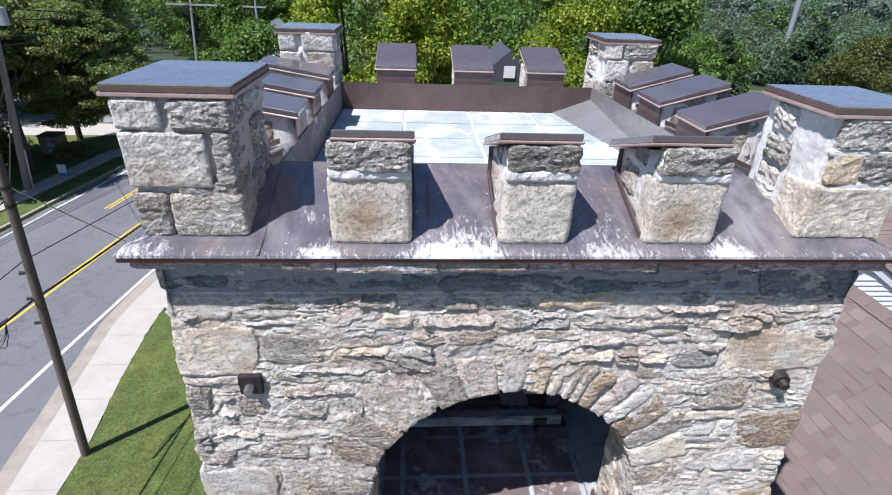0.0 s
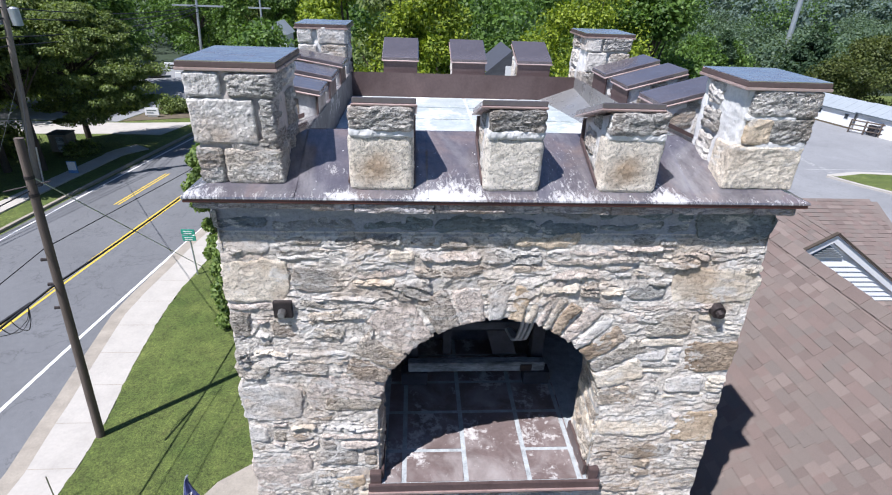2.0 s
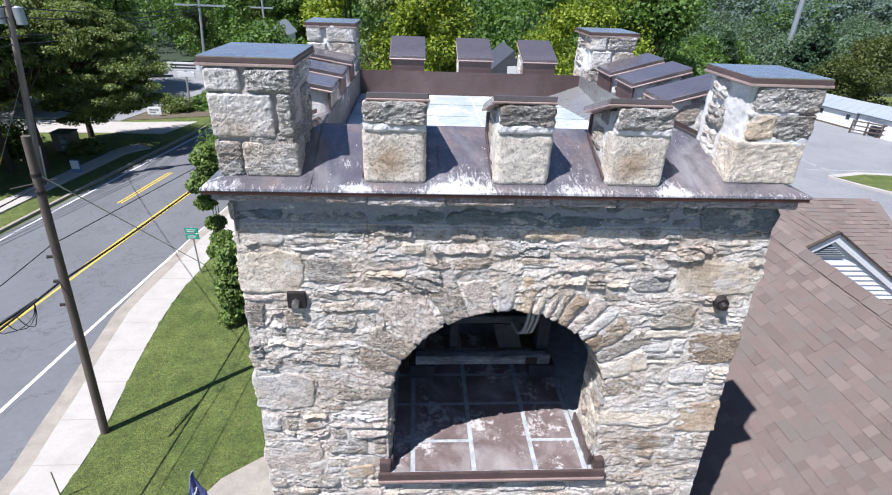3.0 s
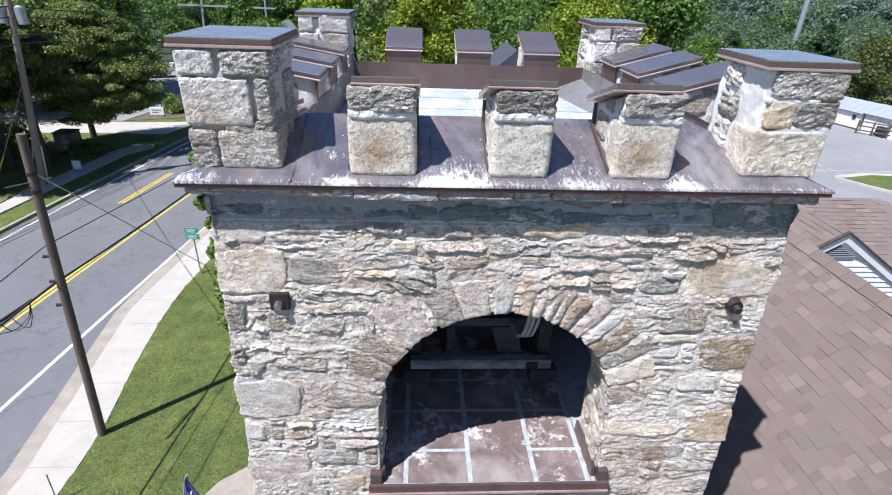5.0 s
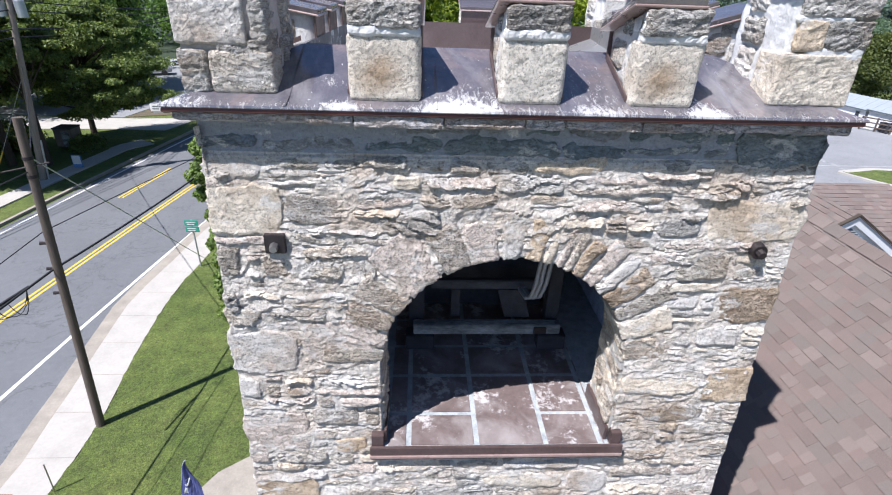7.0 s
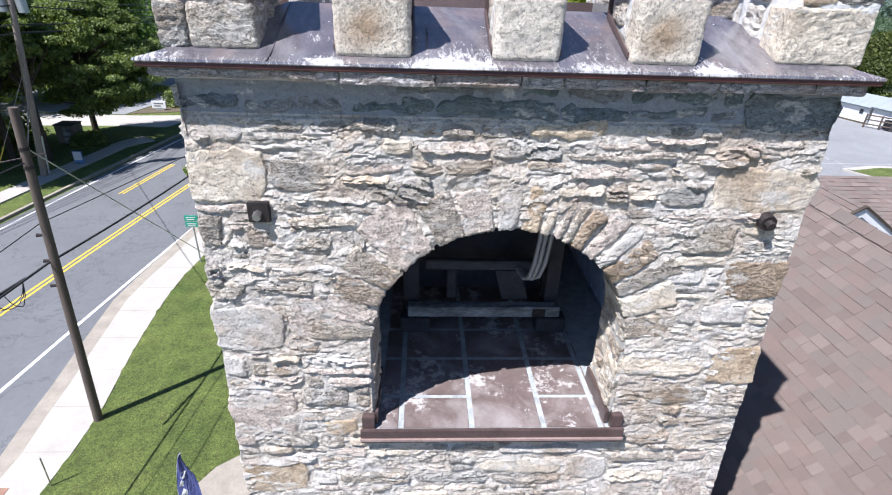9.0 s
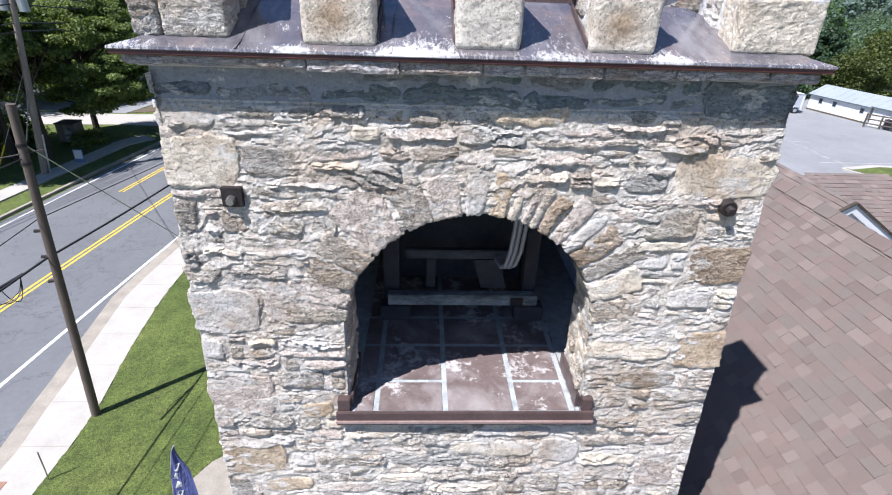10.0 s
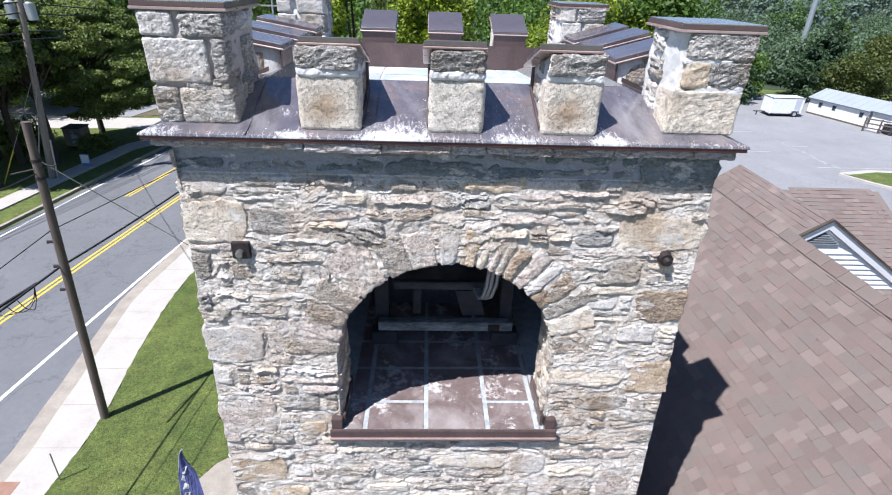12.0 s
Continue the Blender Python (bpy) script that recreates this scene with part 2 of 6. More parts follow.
STONE_BROWN = stone("brown-stained stone", [(0.560, 0.456, 0.352), (0.579, 0.484, 0.389)], 0.3, 0.012, 2.4, 0.4, 0.6, 0.7, 0.4, 0.36, (1.24, 9.60, 0.07, (0.13, 0.085, 0.05)))
STONE_STREAK = stone("stone with a dark iron streak", [(0.52, 0.47, 0.41), (0.56, 0.51, 0.45)], 0.3, 0.012, 2.4, 0.4, 0.6, 0.7, 0.4, 0.45, (-1.26, 9.885, 0.035, (0.085, 0.06, 0.045)))
STONE_PINK = stone("pinkish stone", [(0.669, 0.580, 0.509), (0.616, 0.533, 0.468)], 0.45, 0.010, 2.0, 0.4, 0.35, 0.65, 0.4, 0.56)
GRANITE = stone("granular stone", [(0.695, 0.646, 0.564), (0.675, 0.636, 0.574)], 0.12, 0.008, 1.0, 1.3, 0.1, 0.85, 0.45, 0.50)
GRANITE_TAN = stone("granular tan stone", [(0.695, 0.627, 0.527), (0.695, 0.636, 0.546)], 0.12, 0.008, 1.0, 1.3, 0.1, 0.85, 0.45, 0.54, (-0.03, 0.10, 0.13, (0.40, 0.26, 0.14)))
SLATE_DARK = stone("dark layered stone", [(0.347, 0.337, 0.315), (0.444, 0.427, 0.389)], 0.25, 0.014, 4.0, 0.5, 0.7, 0.8, 0.5)
SLATY = stone("slaty stone", [(0.499, 0.486, 0.458), (0.605, 0.580, 0.535)], 0.4, 0.013, 4.0, 0.4, 0.6)
# dark blue-grey put into these stones for the shadow under the cornice
STONE_SHADED = stone("stone toned for cornice shade", [(0.115, 0.15, 0.185), (0.34, 0.335, 0.335), (0.15, 0.205, 0.215), (0.25, 0.26, 0.29)], 0.3, 0.009, 2.2, 0.3, 0.35, 0.35, 0.2, 0.7)
STONE_LEDGE = stone("mauve-grey ledge stone", [(0.46, 0.43, 0.43), (0.58, 0.55, 0.54), (0.50, 0.475, 0.48)], 0.2, 0.009, 3.0, 0.4, 0.5)
MORTAR = mortar("grey mortar", (0.40, 0.39, 0.37), (0.58, 0.57, 0.54))
MORTAR_WALL = stone("pale rough pointing", [(0.645, 0.600, 0.540), (0.645, 0.600, 0.540)], 0.55, 0.012, 1.7, 0.4, 0.15, 0.6, 0.4)
MORTAR_BAND = stone("pointing toned for cornice shade", [(0.29, 0.305, 0.335), (0.29, 0.305, 0.335)], 0.2, 0.008, 1.5, 0.3, 0.1, 0.3, 0.2, 0.75)
MORTAR_PALE = mortar("pale mortar", (0.66, 0.65, 0.62), (0.84, 0.83, 0.80), 0.012)
MORTAR_PINK = mortar("brown-grey mortar", (0.40, 0.345, 0.305), (0.58, 0.53, 0.49))
COPPER = copper("brown copper", (0.105, 0.072, 0.068), (0.175, 0.125, 0.118), 0.0, (0.3, 0.5), 0.4)
COPPER_SPILT = washed_copper("washed brown copper", [(-0.36, -0.02, 0.26, 0.27), (-0.47, -0.02, 0.12, 0.12), (-0.90, -0.03, 0.12, 0.24), (0.24, 0.20, 0.30, 0.10), (0.80, 0.00, 0.14, 0.25),
                                                     (-1.66, 0.05, 0.20, 0.20), (0.98, 0.25, 0.2, 0.06), (0.30, -0.02, 0.22, 0.12), (-0.95, 0.18, 0.10, 0.10), (-0.26, 0.2, 0.2, 0.07)], -0.03)
COPPER_CAP = copper("cap copper", (0.21, 0.185, 0.195), (0.29, 0.255, 0.265), 0.0, (0.14, 0.3), 0.65)
COPPER_SKYLIT = copper("smooth copper lightened for sky", (0.60, 0.55, 0.585), (0.68, 0.63, 0.66), 0.0, (0.16, 0.3), 0.9)
# a grey that doubles as the sunlit lining, then a shaded lining tone
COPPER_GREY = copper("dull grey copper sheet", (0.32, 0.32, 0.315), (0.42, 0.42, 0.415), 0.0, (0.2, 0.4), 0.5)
COPPER_SHADED = copper("copper darkened for the shaded lining", (0.07, 0.065, 0.07), (0.16, 0.15, 0.15), 0.25, (0.6, 0.8), 0.0)
COPPER_EDGE = copper("dark copper edge", (0.065, 0.035, 0.032), (0.20, 0.075, 0.055), 0.0, (0.3, 0.5), 0.5)
COPPER_BRIGHT = copper("bright copper edge", (0.38, 0.265, 0.235), (0.54, 0.42, 0.385), 0.0, (0.25, 0.4), 0.35)
COPPER_DECK = copper("pale washed copper", (0.37, 0.43, 0.435), (0.50, 0.55, 0.545), 0.75, (0.4, 0.65), 0.15, 3.0)
COPPER_FLOOR = copper("red-brown copper floor", (0.18, 0.135, 0.125), (0.28, 0.22, 0.21), 0.56, (0.35, 0.6), 0.35, 5.0)
WASH = plain("pale mortar wash", (0.41, 0.44, 0.45), 0.8, 0, 0.4, 14, 0.003)
WASH_PALE = plain("white mortar joints", (0.56, 0.58, 0.575), 0.8, 0, 0.3, 9, 0.003)
LEAD = plain("lead grey moulding", (0.085, 0.09, 0.108), 0.6, 0.2, 0.3, 5, 0.003, (0.4, 1, 1))
IRON = plain("dark iron", (0.06, 0.05, 0.05), 0.55, 0.6, 0.4, 25, 0.002)
STEEL = plain("worn steel", (0.45, 0.44, 0.43), 0.4, 0.9, 0.3, 20, 0.001)
OLD_WOOD = plain("weathered painted wood", (0.36, 0.385, 0.395), 0.8, 0, 1.0, 7, 0.003, (0.3, 1, 1))
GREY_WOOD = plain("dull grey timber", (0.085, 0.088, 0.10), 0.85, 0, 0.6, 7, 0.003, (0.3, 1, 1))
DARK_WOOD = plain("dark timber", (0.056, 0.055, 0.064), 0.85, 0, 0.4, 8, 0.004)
# pale blue put into the lining so the belfry's shade turns navy
BLUED_WALL = plain("inner wall blued for its shade", (0.66, 0.70, 0.80), 0.9, 0, 0.4, 6, 0.006)
CONDUIT = plain("grey conduit", (0.34, 0.35, 0.36), 0.5, 0.1, 0.2, 10, 0.0)


def asphalt(name, colour, cracks):
    """Worn asphalt: aggregate, broad pale wear and thin wandering cracks."""
    m, t, b = material(name, 0.9)
    p = coords(t)
    c = mix(t, 0.6, colour, ramp(t, noise_of(t, p, 0.22, 5, 0.65, 0.5), (0.3, 0.78), (0.7, 1.16)), "MULTIPLY")
    c = mix(t, 0.5, c, ramp(t, noise_of(t, p, 5, 6, 0.7), (0.3, 0.8), (0.7, 1.12)), "MULTIPLY")
    c = mix(t, 0.6, c, ramp(t, noise_of(t, p, 45, 3, 0.8), (0.3, 0.65), (0.7, 1.3)), "MULTIPLY")
    line = noise_of(t, p, 0.33, 9, 0.62, 0.3)
    c = mix(t, cracks, c, ramp(t, line, (0.494, 1.0), (0.498, 0.45), (0.502, 0.45), (0.506, 1.0)), "MULTIPLY")
    t.links.new(c, b.inputs["Base Color"])
    relief(t, b, noise_of(t, p, 60, 4, 0.7), 0.004)
    return m


ASPHALT = asphalt("grey asphalt", (0.15, 0.155, 0.163), 0.6)
ASPHALT_PALE = asphalt("pale asphalt", (0.25, 0.255, 0.262), 0.35)
CONCRETE = plain("pale concrete", (0.435, 0.41, 0.37), 0.9, 0, 0.15, 1.3, 0.002)
GUTTER = plain("stained concrete kerb", (0.33, 0.295, 0.245), 0.9, 0, 0.25, 2.2, 0.003)
PAINT = plain("white road paint", (0.72, 0.72, 0.70), 0.7, 0, 0.15, 6, 0.0)
FADED = plain("worn white road paint", (0.42, 0.42, 0.41), 0.8, 0, 0.4, 4, 0.0)
SEAM = plain("pale worn asphalt", (0.32, 0.325, 0.325), 0.9, 0, 0.5, 2.5, 0.0)
YELLOW = plain("yellow road paint", (0.66, 0.47, 0.06), 0.7, 0, 0.2, 6, 0.0)
WHITE = plain("white painted siding", (0.78, 0.79, 0.80), 0.5, 0, 0.08, 3, 0.0)
LOUVRE = plain("dark louvre", (0.10, 0.13, 0.15), 0.6, 0, 0.2, 6, 0.0)
POLE_WOOD = plain("brown pole timber", (0.125, 0.098, 0.08), 0.9, 0, 0.4, 3, 0.004, (3, 3, 0.3))
POLE_GREY = plain("silvered pole timber", (0.25, 0.215, 0.185), 0.9, 0, 0.35, 3, 0.004, (3, 3, 0.3))
CABLE = plain("black cable", (0.02, 0.02, 0.022), 0.6, 0, 0.1, 5, 0.0)
GALVANISED = plain("galvanised steel", (0.50, 0.53, 0.55), 0.45, 0.6, 0.15, 2, 0.0)
GREEN_SIGN = plain("green sign sheet", (0.02, 0.30, 0.20), 0.4, 0, 0.08, 5, 0.0)
BLUE_SIGN = plain("blue sign sheet", (0.10, 0.22, 0.45), 0.4, 0, 0.1, 5, 0.0)
BLUE_CLOTH = plain("dark blue cloth", (0.085, 0.10, 0.27), 0.75, 0, 0.25, 7, 0.004)
TERRA = plain("terracotta tactile paving", (0.30, 0.175, 0.125), 0.9, 0, 0.2, 5, 0.003)
BARK = plain("dark bark", (0.07, 0.055, 0.042), 0.95, 0, 0.4, 5, 0.01, (1, 1, 0.3))
GREY_ROOF = plain("pale grey roofing", (0.31, 0.345, 0.37), 0.6, 0, 0.1, 0.6, 0.0)
BRICK = plain("brown brickwork", (0.22, 0.15, 0.12), 0.9, 0, 0.25, 4, 0.004)
GLASS = plain("dark window glass", (0.03, 0.04, 0.05), 0.1, 0, 0.1, 1, 0.0)
RUBBER = plain("black rubber", (0.02, 0.02, 0.02), 0.8, 0, 0.1, 5, 0.0)
MAPLE = leaf("yellow-green maple leaves", (0.052, 0.10, 0.012), (0.29, 0.35, 0.034), 0.9)
OAK = leaf("dark green leaves", (0.075, 0.115, 0.040), (0.215, 0.265, 0.08), 0.35)
MIDGREEN = leaf("green leaves", (0.035, 0.08, 0.018), (0.14, 0.23, 0.05), 0.3)
CONIFER = leaf("blue-green needles", (0.028, 0.058, 0.032), (0.075, 0.125, 0.06), 0.25)
# the next two leaf colours hold the haze of distance, paler and bluer
FAR_LEAF = leaf("foliage greyed for distance haze", (0.06, 0.10, 0.065), (0.14, 0.20, 0.12), 0.06)
HAZE_LEAF = leaf("foliage blued for distance haze", (0.085, 0.13, 0.11), (0.15, 0.205, 0.175), 0.02)
UNDERGROWTH = plain("dark forest floor", (0.035, 0.055, 0.028), 0.95, 0, 0.5, 0.3, 0.05)
MULCH = plain("brown planting bed", (0.13, 0.105, 0.07), 0.95, 0, 0.4, 2.0, 0.02)
SHRUB = leaf("light green shrub leaves", (0.055, 0.10, 0.025), (0.23, 0.31, 0.085), 0.8)
OLIVE = leaf("olive-green leaves", (0.035, 0.055, 0.015), (0.13, 0.155, 0.045), 0.25)
SIDING = plain("pale grey-blue siding", (0.50, 0.53, 0.56), 0.6, 0, 0.08, 3, 0.0)


def shingle_material():
    m, t, b = material("brown asphalt shingle", 0.92)
    p = coords(t)
    c = ramp(t, piece_number(t), (0.05, (0.154, 0.120, 0.106)), (0.28, (0.190, 0.142, 0.125)), (0.45, (0.162, 0.136, 0.121)), (0.62, (0.180, 0.147, 0.129)), (0.8, (0.168, 0.128, 0.113)), (0.95, (0.208, 0.166, 0.146)))
    c = mix(t, 0.5, c, ramp(t, noise_of(t, p, 160, 3, 0.8), (0.3, 0.6), (0.7, 1.3)), "MULTIPLY")
    c = mix(t, 0.6, c, ramp(t, noise_of(t, p, 0.9, 4, 0.6), (0.3, 0.82), (0.7, 1.12)), "MULTIPLY")
    t.links.new(c, b.inputs["Base Color"])
    relief(t, b, noise_of(t, p, 220, 3, 0.8), 0.002)
    return m


def grass_material():
    m, t, b = material("mown grass", 0.95)
    p = coords(t)
    c = mix(t, ramp(t, noise_of(t, p, 0.55, 5, 0.65), (0.32, 0.0), (0.68, 1.0)), (0.070, 0.108, 0.020), (0.140, 0.172, 0.040))
    c = mix(t, 0.8, c, ramp(t, noise_of(t, p, 9, 8, 0.85), (0.32, 0.3), (0.68, 1.6)), "MULTIPLY")
    c = mix(t, 0.5, c, ramp(t, noise_of(t, p, 2.6, 4, 0.7), (0.35, 0.55), (0.65, 1.3)), "MULTIPLY")
    c = mix(t, 0.75, c, ramp(t, noise_of(t, p, 24, 4, 0.85), (0.38, 0.3), (0.62, 1.65)), "MULTIPLY")
    c = mix(t, ramp(t, noise_of(t, p, 1.7, 5, 0.7), (0.6, 0.0), (0.75, 0.35)), c, (0.19, 0.16, 0.07))
    t.links.new(c, b.inputs["Base Color"])
    relief(t, b, noise_of(t, p, 30, 6, 0.8), 0.05)
    return m


SHINGLE = shingle_material()
GRASS = grass_material()

# ---- the tower ----
X0, X1 = -1.60, 1.50                       # the sides of the shaft
Y1 = 3.12                                  # its back
SILL, SPRING, MID, HALF, RISE = 8.635, 9.22, -0.040, 0.718, 0.70
CORNICE = 10.60


def front(z):
    """The leaning front face."""
    return 0.05 + 0.065 * (z - 10.0)


def arch(x):
    """The height of the arch's underside."""
    f = (x - MID) / HALF
    return SPRING + RISE * math.sqrt(max(0.0, 1 - f * f))


def ledge(p, rough, layers):
    """Split layers: each leans back upwards and ends below in a sharp lip, coming and going along the wall."""
    wave = noise.fractal(Vector((p.x * 2.6, p.y * 2.6, p.z * 5.0)), 0.7, 2.0, 3)
    s = (p.z + 0.04 * p.x) * 9 * layers + 1.6 * wave
    saw = s - math.floor(s)
    fade = max(0.0, min(1.0, 0.5 + 1.9 * noise.noise(Vector((p.x * 4.1 + 7, p.y * 3, p.z * 9.0)))))
    return rough * fade * (0.9 - 1.8 * saw)


def slab(place, out, nu, nv, proud, depth, rough, seed, ragged=0.008, layers=3.0, cheeks=0.012, warp=0.014, lip=0.0, rounded=0.0, split=1.0):
    """A stone whose face is place(u, v), u and v from 0 to 1, standing proud along out, its face split in layers, its outline uneven and its rim sunk in the mortar."""
    bm, rng = bmesh.new(), random.Random(seed)
    out, shift = Vector(out), Vector((seed * 1.37 % 50, seed * 0.71 % 50, seed * 2.3 % 50))
    tilt_u, tilt_v = rng.uniform(-1, 1) * rough * 0.9, rng.uniform(-1, 1) * rough * 0.9
    wide, tall = (Vector(place(1, 0.5)) - Vector(place(0, 0.5))).length, (Vector(place(0.5, 1)) - Vector(place(0.5, 0))).length
    rows = []
    for j in range(nv + 1):
        row = []
        for i in range(nu + 1):
            s, t = 2 * i / nu - 1, 2 * j / nv - 1
            u, v = 0.5 + 0.5 * s * math.sqrt(1 - rounded * t * t / 2), 0.5 + 0.5 * t * math.sqrt(1 - rounded * s * s / 2)
            edge = i in (0, nu) or j in (0, nv)
            p = Vector(place(u, v))
            bend = noise.noise_vector(p * 6 + shift) + 0.45 * noise.noise_vector(p * 21 + shift)
            p += (bend - out * bend.dot(out)) * warp
            q = p * 24 + shift
            d = noise.fractal(q, 0.6, 2.1, 4) * rough * 0.4 + noise.fractal(q * 0.2, 0.8, 2.0, 2) * rough + (0.55 - noise.turbulence(q * 0.45, 4, True)) * rough * 0.9
            d += tilt_u * (u - 0.5) + tilt_v * (v - 0.5) + split * ledge(p + shift, rough * 1.15, layers) + lip * (0.45 - v)
            rim = min((1 - abs(s)) * wide, (1 - abs(t)) * tall) / 2
            d -= cheeks * max(0.0, 1 - rim / 0.022) ** 2 * (0.45 if lip and t < -abs(s) else 1.0)
            if edge:
                c = Vector(place(0.5, 0.5))
                p = p + (c - p).normalized() * ragged * rng.uniform(-0.3, 1.0)
            row.append(bm.verts.new(p + out * (proud + d)))
        rows.append(row)
    for a, b in zip(rows, rows[1:]):
        for i in range(nu):
            bm.faces.new((a[i], a[i + 1], b[i + 1], b[i]))
    rim = rows[0] + [r[-1] for r in rows[1:]] + rows[-1][-2::-1] + [r[0] for r in rows[-2:0:-1]]
    back = [bm.verts.new(v.co - out * (proud + depth)) for v in rim]
    n = len(rim)
    for k in range(n):
        bm.faces.new((rim[k], back[k], back[(k + 1) % n], rim[(k + 1) % n]))
    return bm


def rock(x0, x1, y0, y1, z0, z1, rough=0.012, rounding=0.03, seed=1, cell=0.028, layers=1.0):
    """A rough block with broken faces and rounded edges."""
    bm = bmesh.new()
    size, mid = Vector((x1 - x0, y1 - y0, z1 - z0)), Vector(((x0 + x1) / 2, (y0 + y1) / 2, (z0 + z1) / 2))
    count = [max(2, min(26, round(s / cell))) for s in size]
    made = {}

    def corner(i, j, k):
        if (i, j, k) not in made:
            p = Vector(((i / count[0] - 0.5) * size.x, (j / count[1] - 0.5) * size.y, (k / count[2] - 0.5) * size.z))
            r = min(rounding, *(s * 0.45 for s in size))
            core = Vector([max(-s / 2 + r, min(s / 2 - r, c)) for c, s in zip(p, size)])
            way = (p - core).normalized() if (p - core).length > 1e-6 else Vector((0, 0, 0))
            p = core + way * r
            q = (p + mid) * 15 + Vector((seed * 3.1 % 40, seed * 1.7 % 40, 0))
            q.z *= layers
            d = noise.fractal(q * 2, 0.6, 2.1, 3) * rough * 0.5 + noise.fractal(q * 0.24, 0.9, 2.0, 2) * rough * 0.8 + (0.55 - noise.turbulence(q * 0.6, 4, True)) * rough * 1.3
            made[i, j, k] = bm.verts.new(mid + p + (way if way.length else p.normalized()) * d)
        return made[i, j, k]

    a, b, c = count
    for i in range(a):
        for j in range(b):
            bm.faces.new((corner(i, j, 0), corner(i, j + 1, 0), corner(i + 1, j + 1, 0), corner(i + 1, j, 0)))
            bm.faces.new((corner(i, j, c), corner(i + 1, j, c), corner(i + 1, j + 1, c), corner(i, j + 1, c)))
    for i in range(a):
        for k in range(c):
            bm.faces.new((corner(i, 0, k), corner(i + 1, 0, k), corner(i + 1, 0, k + 1), corner(i, 0, k + 1)))
            bm.faces.new((corner(i, b, k), corner(i, b, k + 1), corner(i + 1, b, k + 1), corner(i + 1, b, k)))
    for j in range(b):
        for k in range(c):
            bm.faces.new((corner(0, j, k), corner(0, j, k + 1), corner(0, j + 1, k + 1), corner(0, j + 1, k)))
            bm.faces.new((corner(a, j, k), corner(a, j + 1, k), corner(a, j + 1, k + 1), corner(a, j, k + 1)))
    return bm


tower = thing("bell_tower", "square stone bell tower with copper-capped battlements beside the church roof", "tower")

# shaft: front wall with the arched opening, mortar between the stones
bm = bmesh.new()
xs = [MID + HALF * math.sin(a) for a in np.linspace(-math.pi / 2, math.pi / 2, 25)]


def pair(x, z, dy=0.0):
    return bm.verts.new((x, front(z) + 0.004 + dy, z)), bm.verts.new((x, 0.36, z))


columns = [[pair(x, z) for z in (0.0, SILL - 0.03, SPRING, CORNICE + 0.1)] for x in (X0 + 0.012, MID - HALF, MID + HALF, X1 - 0.012)]
for a, b, solid in ((0, 1, (0, 1, 2)), (1, 2, (0,)), (2, 3, (0, 1, 2))):
    for k in solid:
        p, q, r, s = columns[a][k], columns[b][k], columns[b][k + 1], columns[a][k + 1]
        bm.faces.new((p[0], q[0], r[0], s[0]))
        bm.faces.new((p[1], s[1], r[1], q[1]))
under = [columns[1][2]] + [pair(x, arch(x)) for x in xs[1:-1]] + [columns[2][2]]
over = [columns[1][3]] + [pair(x, CORNICE + 0.1) for x in xs[1:-1]] + [columns[2][3]]
for k in range(len(xs) - 1):
    p, q, r, s = under[k], under[k + 1], over[k + 1], over[k]
    bm.faces.new((p[0], q[0], r[0], s[0]))
    bm.faces.new((p[1], s[1], r[1], q[1]))
    bm.faces.new((p[0], p[1], q[1], q[0]))
for a in (1, 2):
    p, s = columns[a][1], columns[a][2]
    bm.faces.new((p[0], p[1], s[1], s[0]))
p, q = columns[1][1], columns[2][1]
bm.faces.new((p[0], q[0], q[1], p[1]))
for k in range(3):
    for a in (0, 3):
        p, s = columns[a][k], columns[a][k + 1]
        bm.faces.new((p[0], p[1], s[1], s[0]))
bmesh.ops.recalc_face_normals(bm, faces=bm.faces)
front_wall = part("front_wall", bm, MORTAR, tower, "pale rubble stone wall with an arched belfry opening")
nx, nz = 330, 320                            # rough mortar spread between and over the stones
grid, faces = [], []
for j in range(nz + 1):
    for i in range(nx + 1):
        x, z = X0 + 0.012 + (X1 - X0 - 0.024) * i / nx, 7.62 + 3.02 * j / nz
        q = Vector((x * 14, 3.3, z * 19))
        d = 0.006 * noise.fractal(q, 0.6, 2.1, 5) + 0.008 * (0.55 - noise.turbulence(q * 0.6, 4, True)) + 0.012 * noise.fractal(q * 0.21, 0.8, 2.0, 2) + ledge(Vector((x, 7.7, z)), 0.0065, 1.7)
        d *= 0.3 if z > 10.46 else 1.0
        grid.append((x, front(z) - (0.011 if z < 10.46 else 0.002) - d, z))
for j in range(nz):
    for i in range(nx):
        x, z = X0 + 0.012 + (X1 - X0 - 0.024) * (i + 0.5) / nx, 7.62 + 3.02 * (j + 0.5) / nz
        if z > SILL - 0.05 and abs(x - MID) < HALF + 0.012 and (z < SPRING or z < SPRING + (RISE + 0.012) * math.sqrt(max(0, 1 - ((x - MID) / (HALF + 0.012)) ** 2))):
            continue
        a = j * (nx + 1) + i
        faces.append((a, a + 1, a + nx + 2, a + nx + 1))
# top strip of pointing, its colour carrying the cornice's shade
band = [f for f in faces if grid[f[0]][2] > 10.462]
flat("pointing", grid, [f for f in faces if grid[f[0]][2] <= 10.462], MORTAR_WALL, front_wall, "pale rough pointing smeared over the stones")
flat("pointing", grid, band, MORTAR_BAND, front_wall, "pointing under the cornice, darkened for its shadow")

